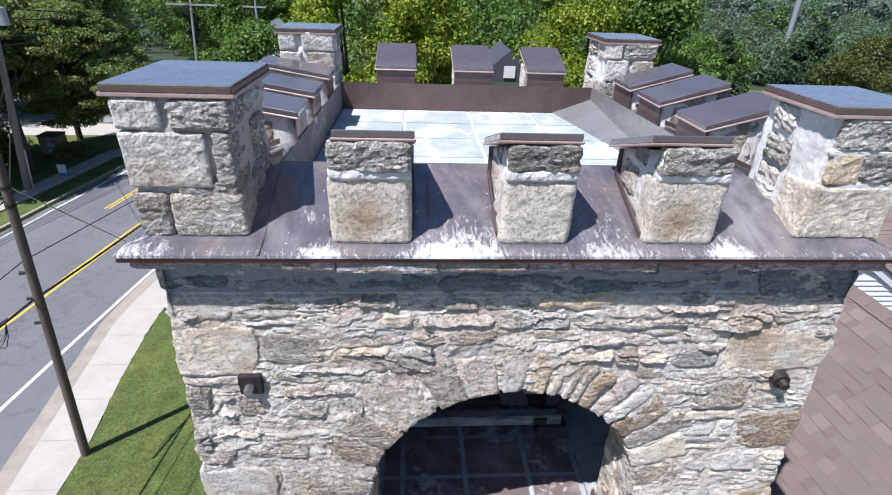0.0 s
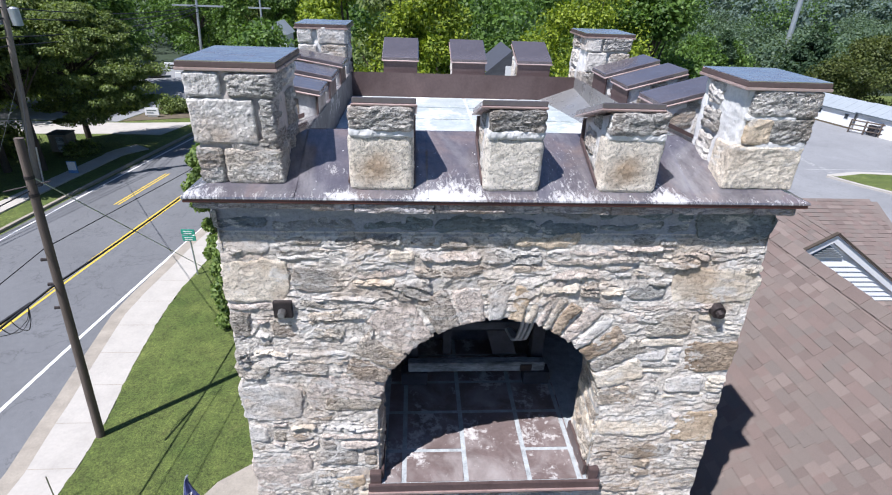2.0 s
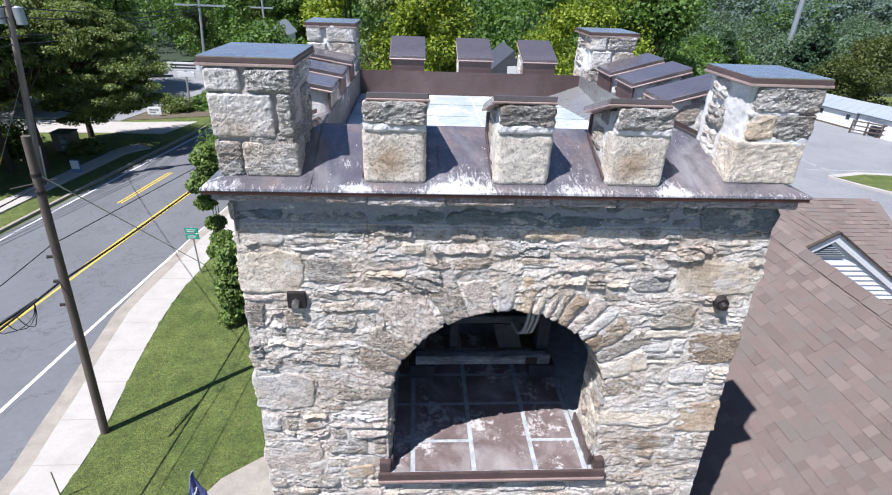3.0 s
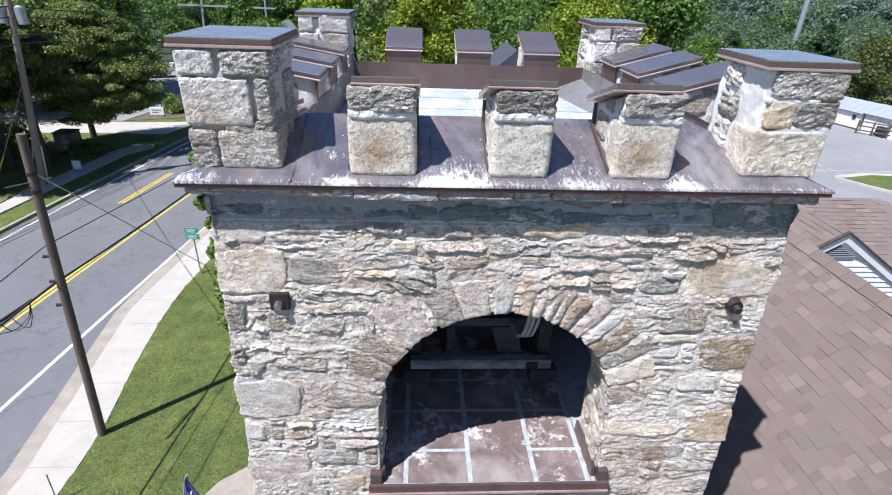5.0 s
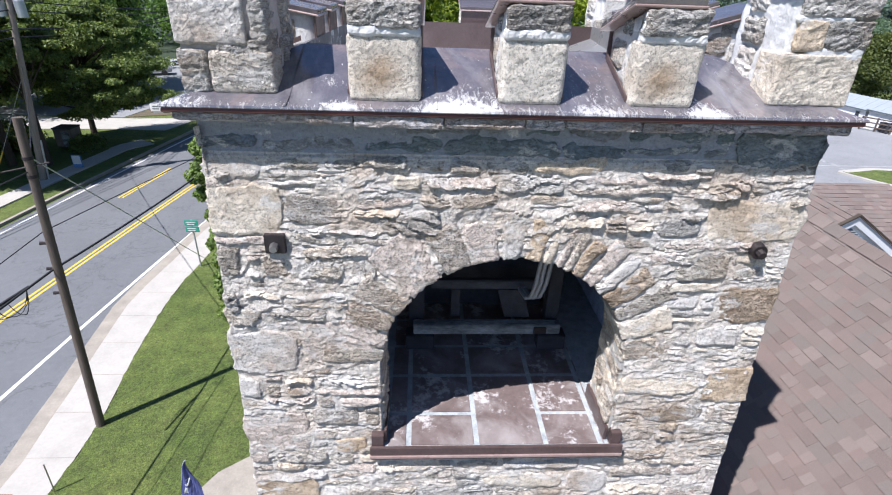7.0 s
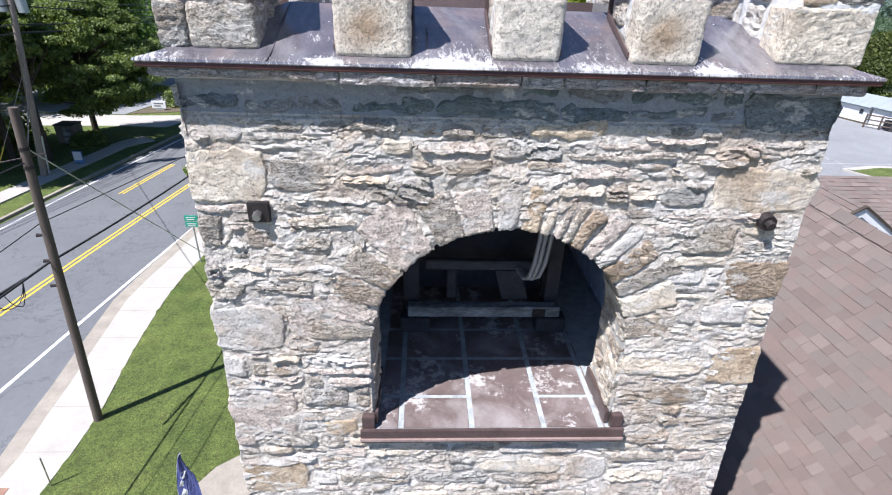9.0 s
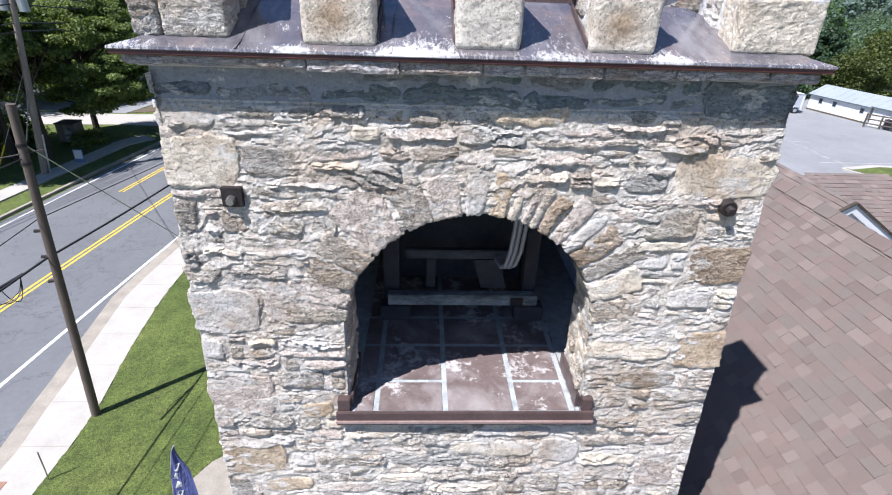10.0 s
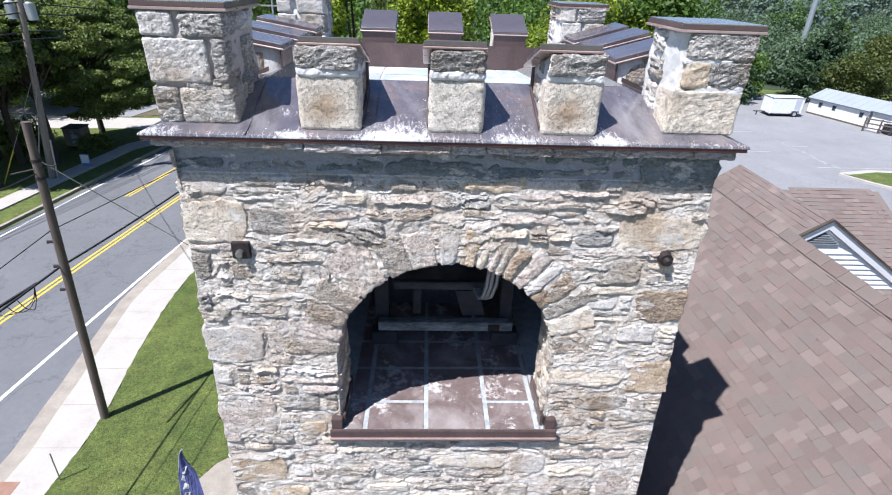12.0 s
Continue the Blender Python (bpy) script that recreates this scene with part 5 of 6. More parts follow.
rod(bm, (-9.25, 8.2, 7.35), (-8.5, 8.6, 7.45), 0.014, sides=6)
part("bracket", bm, IRON, pole)
for k, z in enumerate((5.6, 4.95, 4.3)):
    c = Vector((-9.21, 8.18, 0)).lerp(Vector((-8.78, 8.52, 8.43)), z / 8.43)
    bm = bmesh.new()
    rod(bm, c, c + Vector((-0.2, -0.06, 0.02)), 0.03, 0.045, 8)
    part("insulator", bm, IRON, pole, "small dark cable clamp")
wire("guy_wire", [(-8.8, 8.5, 7.6), (-9.85, 17.6, 0.1)], 0.014, GALVANISED, pole, "thin steel guy wire")

tall = thing("utility_pole", "tall silvered utility pole with two transformers across the road", "utility pole")
TB, TT = Vector((-22.5, 27.0, -0.1)), Vector((-20.75, 27.0, 12.2))
bm = bmesh.new()
rod(bm, TB, TT, 0.20, 0.12, 14)
part("shaft", bm, POLE_GREY, tall)
for s, dz in ((-1, 0.0), (1, -0.05)):
    bm = bmesh.new()
    c = TB.lerp(TT, 9.3 / 12.3) + Vector((0.42 * s, 0.1 * s, dz))
    rod(bm, c - Vector((0, 0, 0.4)), c + Vector((0, 0, 0.4)), 0.24, sides=16)
    rod(bm, c + Vector((0, 0, 0.4)), c + Vector((0, 0, 0.47)), 0.2, 0.1, 16)
    part("transformer", bm, GALVANISED, tall, "grey transformer drum")
bm = bmesh.new()
rod(bm, TB.lerp(TT, 0.9) + Vector((-1.2, -0.3, 0)), TB.lerp(TT, 0.9) + Vector((1.2, 0.3, 0)), 0.06, sides=6)
part("crossarm", bm, POLE_GREY, tall)
bm = bmesh.new()
rod(bm, TB + Vector((0.26, 0.05, 0)), TB.lerp(TT, 0.2) + Vector((0.2, 0.05, 0)), 0.045, sides=8)
part("riser", bm, GALVANISED, tall)
wire("guy_wire", [TB.lerp(TT, 0.5), (-24.6, 26.0, 0.0)], 0.012, GALVANISED, tall, "thin steel guy wire")
wire("sleeve", [TB.lerp(TT, 0.5).lerp(Vector((-24.6, 26.0, 0.0)), 0.68), (-24.6, 26.0, 0.0)], 0.035, YELLOW, tall, "yellow guy sleeve")

third = thing("utility_pole", "far grey utility pole with a crossarm among the trees", "utility pole")
bm = bmesh.new()
rod(bm, (-22.3, 53.5, 0), (-21.6, 53.7, 9.9), 0.14, 0.10, 10)
part("shaft", bm, GALVANISED, third)
bm = bmesh.new()
box(bm, -24.0, -19.2, 53.6, 53.75, 8.3, 8.45)
part("crossarm", bm, GALVANISED, third)
fourth = thing("utility_pole", "far thin utility pole among the trees", "utility pole")
bm = bmesh.new()
rod(bm, (-17.7, 61, 0), (-17.6, 61, 10.5), 0.13, 0.10, 10)
part("shaft", bm, GALVANISED, fourth)
part("crossarm", boxed(-18.9, -16.5, 60.9, 61.0, 7.85, 8.0), GALVANISED, fourth)

cable = thing("overhead_cable", "thick black overhead cable with splice along the street", "cable")
wire("line", [(-10.2, -6, 4.7), (-9.02, 8.3, 4.95), (-8.45, 14.6, 4.75), (-7.4, 27, 5.5)], 0.028, CABLE, cable, sag=0.04)
wire("splice", [(-9.42, 6.3, 4.86), (-9.1, 7.6, 4.93)], 0.036, CABLE, cable, "dark splice case")
for k in range(3):
    wire("loop", [(-9.35 + 0.1 * k, 6.6 + 0.2 * k, 4.86), (-9.3 + 0.1 * k, 6.8 + 0.2 * k, 4.62 - 0.07 * k), (-9.15 + 0.06 * k, 7.3, 4.6), (-9.1, 7.5, 4.9)], 0.009, CABLE, cable, sag=0.08, steps=6)
for k, (z, dx) in enumerate(((9.7, 0), (9.2, 0.2), (8.3, -0.2), (7.9, 0.1))):
    c = TB.lerp(TT, z / 12.3)
    far = thing("overhead_cable", "thin black overhead wire between the poles", "cable", "street wires")
    wire("line", [c + Vector((-6 - dx, -26, 0.2)), c, (-21.8 + dx, 53.6, 8.4 - 0.2 * k)], 0.032, CABLE, far, sag=0.5)
far = thing("overhead_cable", "thin black overhead wire crossing above the road", "cable", "street wires")
wire("line", [TB.lerp(TT, 0.52), (-8.85, 8.48, 7.3), (-11.0, -20, 8.2)], 0.014, CABLE, far, sag=0.35)

for z0, z1, z2 in ((5.62, 5.9, 5.40),):
    far = thing("overhead_cable", "thin black overhead wire along the pavement", "cable", "street wires")
    wire("line", [(-10.2, -6, z0), (-9.10, 6.9, z0 + 0.13), (-8.98, 8.37, z1), (-8.42, 15.1, z2), (-7.4, 27, z2 + 0.7)], 0.012, CABLE, far)
street_sign = thing("street_sign", "small green street sign on a post beside the pavement", "sign")
bm = bmesh.new()
rod(bm, (-9.75, 16.9, 0), (-9.75, 16.9, 2.25), 0.035, sides=8)
part("post", bm, GALVANISED, street_sign)
for k, z in enumerate((2.02, 1.74)):
    board = part("board", boxed(-10.02, -9.48, 16.84, 16.87, z, z + 0.24, 0.01), GREEN_SIGN, street_sign, "green sign board")
    for r, (a, b) in enumerate(((0.08, 0.36), (0.1, 0.3))):
        part("bar", boxed(-10.02 + a, -10.02 + a + b, 16.832, 16.84, z + 0.14 - 0.09 * r, z + 0.17 - 0.09 * r), PAINT, board)

blue_sign = thing("roadside_sign", "small blue and white notice board by the kerb", "sign")
part("board", boxed(-21.98, -21.42, 29.1, 29.16, 0.10, 0.86, 0.01), BLUE_SIGN, blue_sign)
part("panel", boxed(-21.94, -21.46, 29.08, 29.10, 0.30, 0.82), PAINT, blue_sign, "white panel")
part("post", boxed(-21.73, -21.67, 29.16, 29.22, 0, 0.6), GALVANISED, blue_sign)
white_sign = thing("monument_sign", "low white sign in front of a hedge", "sign")
part("board", boxed(-23.9, -22.7, 43.6, 43.7, 0.15, 0.8, 0.02), WHITE, white_sign)
part("foot", boxed(-23.7, -22.9, 43.62, 43.68, 0, 0.15), GALVANISED, white_sign)
for k, w in enumerate((0.8, 0.55)):
    part("bar", boxed(-23.7, -23.7 + w, 43.585, 43.6, 0.55 - 0.2 * k, 0.62 - 0.2 * k), LOUVRE, white_sign)
tall_sign = thing("pole_sign", "white pole sign with two boards at the car park", "sign")
bm = bmesh.new()
rod(bm, (-22.6, 49.4, 0), (-22.4, 49.5, 3.6), 0.1, sides=8)
part("post", bm, GALVANISED, tall_sign)
part("board", boxed(-24.0, -21.0, 49.35, 49.45, 2.95, 3.7, 0.03), WHITE, tall_sign)
part("board", boxed(-23.2, -21.6, 49.35, 49.45, 2.35, 2.85, 0.03), WHITE, tall_sign)
for k in range(2):
    part("bar", boxed(-23.7, -21.4, 49.33, 49.35, 3.15 + 0.26 * k, 3.27 + 0.26 * k), IRON, tall_sign)

stake = thing("marker_stake", "thin marker stake in the grass edge", "stake")
bm = bmesh.new()
rod(bm, (-9.165, 6.125, -0.05), (-9.11, 6.12, 1.05), 0.016, sides=6)
part("rod", bm, STEEL, stake)
flag = thing("feather_flag", "dark blue feather flag with pale lettering by the path", "flag")
FY, FLAG_TOP = 3.7, 4.02


def flag_edges(z):
    """The bowed pole and the free edge of the cloth at a height."""
    d = min(2.6, max(0.0, FLAG_TOP - z))
    return -4.384 - 0.238 * d ** 0.6, -4.384 + 0.155 * d ** 0.75 + 0.004


steps = [(flag_edges(z)[0], FY, z) for z in (0.0, 0.7, 1.5, 2.2, 2.8, 3.2, 3.5, 3.75, 3.9, 3.98, FLAG_TOP)]
wire("pole", steps, 0.014, GALVANISED, flag, "thin bowed pole", steps=2)
verts, faces = [], []
for i in range(33):
    z = 0.7 + (FLAG_TOP - 0.7) * i / 32
    left, right = flag_edges(z)
    for j in range(11):
        u = j / 10
        verts.append((left + (right - left) * u, FY - 0.02 + 0.05 * math.sin(4 * u + 5 * z) * u + 0.015 * math.sin(14 * u + 9 * z), z))
for i in range(32):
    for j in range(10):
        a = i * 11 + j
        faces.append((a, a + 1, a + 12, a + 11))
flat("cloth", verts, faces, BLUE_CLOTH, flag, "dark blue cloth")
for k, (z, a, b, tall) in enumerate(((3.44, 0.20, 0.46, 0.14), (3.24, 0.12, 0.34, 0.15), (3.02, 0.16, 0.42, 0.16), (2.78, 0.12, 0.36, 0.16), (2.5, 0.15, 0.42, 0.18))):
    verts = []
    for dz in (0.0, tall):
        left, right = flag_edges(z + dz)
        for q in np.linspace(a, b, 5):
            u = q + 0.12 * (dz > 0)
            verts.append((left + (right - left) * u, FY - 0.026 + 0.05 * math.sin(4 * u + 5 * (z + dz)) * u + 0.015 * math.sin(14 * u + 9 * (z + dz)), z + dz))
    flat("bar", verts, [(n, n + 1, n + 6, n + 5) for n in range(4)], WASH_PALE, flag, "pale printed bar")

mast = thing("mast", "tall slim grey steel mast above the far trees", "mast")
bm = bmesh.new()
rod(bm, (56.8, 79.4, 0), (56.7, 79.5, 17), 0.41, 0.33, 12)
part("tube", bm, GALVANISED, mast)

# ---- far buildings and vehicles ----
hall = thing("long_building", "long low white building with a pale roof beside the car park", "building")
ha, hb = Vector((39.65, 50.59, 0)), Vector((43.13, 37.72, 0))
along = (hb - ha).normalized()
across = Vector((-along.y, along.x, 0))
if across.x < 0:
    across = -across


def at(u, v, z):
    return tuple(ha + along * u + across * v + Vector((0, 0, z)))


def block(name, u0, u1, v0, v1, z0, z1, mat, parent, label=""):
    v = [at(u, w, z) for z in (z0, z1) for u, w in ((u0, v0), (u1, v0), (u1, v1), (u0, v1))]
    bm = bmesh.new()
    p = [bm.verts.new(q) for q in v]
    for f in ((0, 1, 2, 3), (4, 5, 6, 7), (0, 1, 5, 4), (1, 2, 6, 5), (2, 3, 7, 6), (3, 0, 4, 7)):
        bm.faces.new([p[k] for k in f])
    bmesh.ops.recalc_face_normals(bm, faces=bm.faces)
    return part(name, bm, mat, parent, label)


def hall_section(u0, u1, v0, eave, ridge):
    """A length of the hall: a wall, a ribbed gable roof and an eaves board."""
    block("wall", u0, u1, v0, v0 + 3.8, 0, eave, WHITE, hall)
    bm = bmesh.new()
    v = [bm.verts.new(at(u, v0 + w, z)) for u in (u0 - 0.2, u1 + 0.2) for w, z in ((-0.2, eave - 0.02), (1.9, ridge), (4.0, eave - 0.02), (4.0, eave - 0.1), (-0.2, eave - 0.1))]
    for f in ((0, 5, 6, 1), (1, 6, 7, 2), (0, 1, 2, 3, 4), (9, 8, 7, 6, 5), (0, 4, 9, 5), (2, 7, 8, 3)):
        bm.faces.new([v[k] for k in f])
    bmesh.ops.recalc_face_normals(bm, faces=bm.faces)
    part("roof", bm, GREY_ROOF, hall, "pale grey roofing")
    for u in np.arange(u0 + 0.2, u1, 0.8):
        bm = bmesh.new()
        rod(bm, at(u, v0 - 0.19, eave - 0.005), at(u, v0 + 1.9, ridge + 0.01), 0.02, sides=4)
        part("rib", bm, GREY_ROOF, hall)
    block("eaves_board", u0 - 0.18, u1 + 0.18, v0 - 0.22, v0 - 0.203, eave - 0.12, eave - 0.03, LOUVRE, hall, "dark eaves board")


hall_section(0, 6.3, 0, 1.6, 2.42)
hall_section(6.72, 22, -0.25, 1.75, 2.5)
for u in (1.1, 2.6, 5.4):
    block("window", u, u + 0.34, -0.03, -0.004, 0.86, 1.28, GLASS, hall)
    block("window_frame", u - 0.05, u + 0.39, -0.02, 0.004, 0.80, 1.34, SIDING, hall)
block("base", 0, 6.3, -0.04, -0.004, 0, 0.16, MULCH, hall, "brown earth bed along the wall")

trailer = thing("cargo_trailer", "white enclosed cargo trailer parked on the asphalt", "trailer")
part("body", boxed(34.15, 37.5, 48.3, 49.9, 0.30, 1.88, 0.07), WHITE, trailer)
part("roof_trim", boxed(34.12, 37.53, 48.27, 49.93, 1.83, 1.87, 0.01), LOUVRE, trailer, "dark roof edge")
part("door", boxed(36.6, 37.2, 48.285, 48.3, 0.5, 1.7, 0.004), SIDING, trailer, "pale side door")
bm = bmesh.new()
rod(bm, (36.75, 48.22, 0.3), (36.75, 48.42, 0.3), 0.3, sides=16)
wheel = part("wheel", bm, RUBBER, trailer, "black tyre")
bm = bmesh.new()
rod(bm, (36.75, 48.2, 0.3), (36.75, 48.23, 0.3), 0.18, sides=12)
part("rim", bm, GALVANISED, wheel)
part("fender", boxed(36.35, 37.15, 48.2, 48.36, 0.6, 0.66, 0.02), GALVANISED, trailer)
bm = bmesh.new()
rod(bm, (34.2, 49.1, 0.36), (33.0, 49.1, 0.36), 0.05, sides=6)
part("tongue", bm, IRON, trailer)
part("axle_frame", boxed(34.3, 37.4, 48.4, 49.8, 0.2, 0.30), IRON, trailer)
for x in (33.3, 37.2):
    bm = bmesh.new()
    rod(bm, (x, 49.0, 0), (x, 49.0, 0.36), 0.05, sides=6)
    part("jack", bm, IRON, trailer)

pen = thing("bin_enclosure", "low brown timber enclosure beside the white building", "enclosure")
for k in range(7):
    part("post", boxed(40.2 + 0.75 * k, 40.3 + 0.75 * k, 43.4 - 0.9 * k, 43.5 - 0.9 * k, 0, 1.25), POLE_WOOD, pen)
for z in (0.35, 0.75, 1.15):
    bm = bmesh.new()
    rod(bm, (40.25, 43.45, z), (44.8, 38.0, z), 0.06, sides=6)
    part("rail", bm, POLE_WOOD, pen)
part("bin", boxed(41.5, 43.2, 41.8, 43.2, 0, 0.95, 0.05), DARK_WOOD, pen)

shed = thing("shed", "small weathered timber hut under the roadside trees", "shed")
part("wall", boxed(-25.65, -24.45, 33.5, 34.6, 0, 1.22, 0.02), POLE_GREY, shed)
part("roof", boxed(-25.70, -24.40, 33.45, 34.65, 1.22, 1.29, 0.02), GREY_WOOD, shed)
# this pale panel stands in for a patch of sun on the hut
part("door", boxed(-25.15, -24.65, 33.48, 33.5, 0, 1.08), OLD_WOOD, shed, "pale panel in place of a sun patch")


def car(x, y, turn, paint, label):
    c = thing("car", label, "car", "parked cars")
    bm = bmesh.new()
    prof = [(-2.1, 0.35), (2.1, 0.35), (2.15, 0.75), (1.3, 0.92), (0.75, 1.4), (-1.0, 1.42), (-1.75, 0.98), (-2.12, 0.9)]
    p = [bm.verts.new((a, -0.85, b)) for a, b in prof]
    q = [bm.verts.new((a, 0.85, b)) for a, b in prof]
    bm.faces.new(p)
    bm.faces.new(q[::-1])
    for k in range(len(prof)):
        bm.faces.new((p[k], q[k], q[(k + 1) % len(prof)], p[(k + 1) % len(prof)]))
    bmesh.ops.recalc_face_normals(bm, faces=bm.faces)
    bmesh.ops.bevel(bm, geom=list(bm.edges), offset=0.06, segments=2, affect="EDGES")
    part("body", bm, paint, c)
    part("window", boxed(-1.2, 0.9, -0.8, 0.8, 0.98, 1.33, 0.05), GLASS, c)
    part("side_window", boxed(-1.1, 0.7, -0.87, 0.87, 1.0, 1.3, 0.02), GLASS, c)
    for a in (-1.3, 1.3):
        for b in (-0.86, 0.7):
            bm = bmesh.new()
            rod(bm, (a, b, 0.32), (a, b + 0.16, 0.32), 0.32, sides=14)
            part("wheel", bm, RUBBER, c)
    c.matrix_basis = pose(x, y, 0.02, 0, 0, turn)
    return c


CAR_PALE = plain("silver car paint", (0.45, 0.46, 0.48), 0.3, 0.5, 0.05, 2, 0.0)
car(-32.0, 62.0, 20, CAR_PALE, "silver car in the far car park")
house = thing("house", "small far white house with a blue-grey gable among the trees", "house")
part("wall", boxed(-15.7, -13.9, 56, 59, 0, 5.9), WHITE, house)
bm = bmesh.new()
v = [bm.verts.new(p) for p in ((-15.9, 55.7, 5.8), (-13.7, 55.7, 5.8), (-14.8, 55.7, 7.0), (-15.9, 59.3, 5.8), (-13.7, 59.3, 5.8), (-14.8, 59.3, 7.0))]
for f in ((0, 1, 2), (3, 5, 4), (0, 2, 5, 3), (1, 4, 5, 2), (0, 3, 4, 1)):
    bm.faces.new([v[k] for k in f])
part("roof", bm, GREY_ROOF, house)
part("window", boxed(-15.1, -14.5, 55.95, 56.0, 4.9, 5.6), GLASS, house)
grey_house = thing("house", "far grey gabled roof showing between the trees", "house")
part("wall", boxed(4.2, 8.4, 36, 41, 0, 5.2), WHITE, grey_house)
bm = bmesh.new()
v = [bm.verts.new(p) for p in ((3.8, 35.7, 5.1), (8.8, 35.7, 5.1), (6.3, 35.7, 7.25), (3.8, 41.3, 5.1), (8.8, 41.3, 5.1), (6.3, 41.3, 7.25))]
for f in ((0, 1, 2), (3, 5, 4), (0, 2, 5, 3), (1, 4, 5, 2), (0, 3, 4, 1)):
    bm.faces.new([v[k] for k in f])
part("roof", bm, LEAD, grey_house)
part("window", boxed(5.9, 6.7, 35.6, 35.66, 5.4, 6.2), WHITE, grey_house)

# ---- trees and bushes ----
def leaves(name, centres, spread, count, size, mat, parent, rng, long=1.7, droop=0.35, flat_to=0.75):
    """One mesh of many small folded leaves, gathered round the centres."""
    c = np.array(centres)
    pick = rng.integers(0, len(c), count)
    s = np.array(spread)[pick] if np.ndim(spread) else np.full(count, spread)
    way = rng.normal(size=(count, 3))
    way /= np.linalg.norm(way, axis=1)[:, None]
    mid = c[pick] + way * (s * rng.random(count) ** 0.45)[:, None] * np.array((1, 1, flat_to))
    a = rng.normal(size=(count, 3)) + way * 0.6
    a[:, 2] -= droop
    a /= np.linalg.norm(a, axis=1)[:, None]
    up = way * 0.7 + rng.normal(size=(count, 3)) * 0.5 + np.array((0, 0, 0.7))
    b = np.cross(a, up)
    b /= np.linalg.norm(b, axis=1)[:, None] + 1e-9
    k = (size * rng.uniform(0.6, 1.3, count))[:, None]
    tip, tail = mid + a * k * long / 2, mid - a * k * long / 2
    fold = np.cross(b, a) * k * 0.15
    left, right = mid + b * k / 2 + fold, mid - b * k / 2 + fold
    verts = np.stack((tail, right, tip, left), 1).reshape(-1, 3)
    me = bpy.data.meshes.new(name)
    me.vertices.add(4 * count)
    me.vertices.foreach_set("co", verts.astype(np.float32).ravel())
    me.loops.add(4 * count)
    me.loops.foreach_set("vertex_index", np.arange(4 * count, dtype=np.int32))
    me.polygons.add(count)
    me.polygons.foreach_set("loop_start", np.arange(0, 4 * count, 4, dtype=np.int32))
    me.update(calc_edges=True)
    me.materials.append(mat)
    ob = new(name, me)
    ob.parent = parent
    return ob


def tree(x, y, height, radius, count, size, mat, label, seed, clumps=40, low=0.3, lift=0.0, slim=1.0, lean=(0, 0), spray=(0.2, 0.36), flat_to=0.75):
    """A tapered trunk with limbs that reach into a crown of leaf clumps."""
    rng = np.random.default_rng(seed)
    t = thing("tree", label, "tree")
    t.location = (x, y, 0)
    bm = bmesh.new()
    trunk = height * (low + 0.25)
    rod(bm, (0, 0, -0.1), (0.05, 0.0, trunk), 0.03 * height * 0.75, 0.03 * height * 0.4, 10)
    centres, spread = [], []
    for k in range(clumps):
        f = rng.uniform(0, 1)
        z = height * (low + (0.97 - low) * f)
        r = radius * math.sin(math.pi * min(0.97, 0.16 + 0.82 * (f ** slim))) ** 0.7 * rng.uniform(0.45, 1.0)
        a = rng.uniform(0, math.tau)
        centres.append((lean[0] + r * math.cos(a), lean[1] + r * math.sin(a), z + lift))
        spread.append(radius * rng.uniform(*spray))
        if k % 3 == 0:
            start = Vector((0, 0, min(trunk, z * rng.uniform(0.5, 0.8))))
            rod(bm, start, centres[-1], 0.008 * height, 0.002 * height, 5)
    part("trunk", bm, BARK, t)
    leaves("crown", centres, spread, count, size, mat, t, rng, flat_to=flat_to)
    return t


def conifer(x, y, height, radius, count, label, seed):
    rng = np.random.default_rng(seed)
    t = thing("tree", label, "tree")
    t.location = (x, y, 0)
    bm = bmesh.new()
    rod(bm, (0, 0, -0.1), (0, 0, height * 0.96), 0.022 * height, 0.01, 8)
    part("trunk", bm, BARK, t)
    centres, spread = [], []
    for k in range(90):
        f = rng.uniform(0, 1) ** 0.8
        r = radius * (1 - f) * rng.uniform(0.35, 1.0)
        a = rng.uniform(0, math.tau)
        centres.append((r * math.cos(a), r * math.sin(a), height * (0.06 + 0.93 * f)))
        spread.append(radius * (0.12 + 0.2 * (1 - f)))
    leaves("crown", centres, spread, count, 0.22, CONIFER, t, rng, 2.2)
    return t


# maples close behind the tower
tree(-2.7, 17.2, 12.2, 2.7, 36000, 0.082, MAPLE, "leafy maple with yellow-green leaves behind the tower", 1, 60, 0.2)
tree(-0.1, 15.3, 11.7, 2.4, 36000, 0.08, MAPLE, "leafy maple with yellow-green leaves behind the tower", 2, 60, 0.18)
tree(6.4, 19.0, 12.3, 3.2, 38000, 0.083, MAPLE, "leafy maple with yellow-green leaves behind the tower", 3, 60, 0.2)
tree(9.2, 20.5, 12.0, 2.8, 18000, 0.12, MIDGREEN, "green leafy tree behind the church", 4, 55, 0.42)
tree(-8.6, 27.0, 9.0, 3.8, 16000, 0.14, MIDGREEN, "green leafy tree beyond the church", 5, 50, 0.15)
tree(-1.4, 27.0, 12.5, 4.2, 18000, 0.14, OAK, "dark green leafy tree beyond the maples", 6, 50, 0.12)
tree(11.0, 27.0, 12.0, 3.4, 16000, 0.14, MIDGREEN, "green leafy tree beyond the church roof", 7, 50, 0.4)
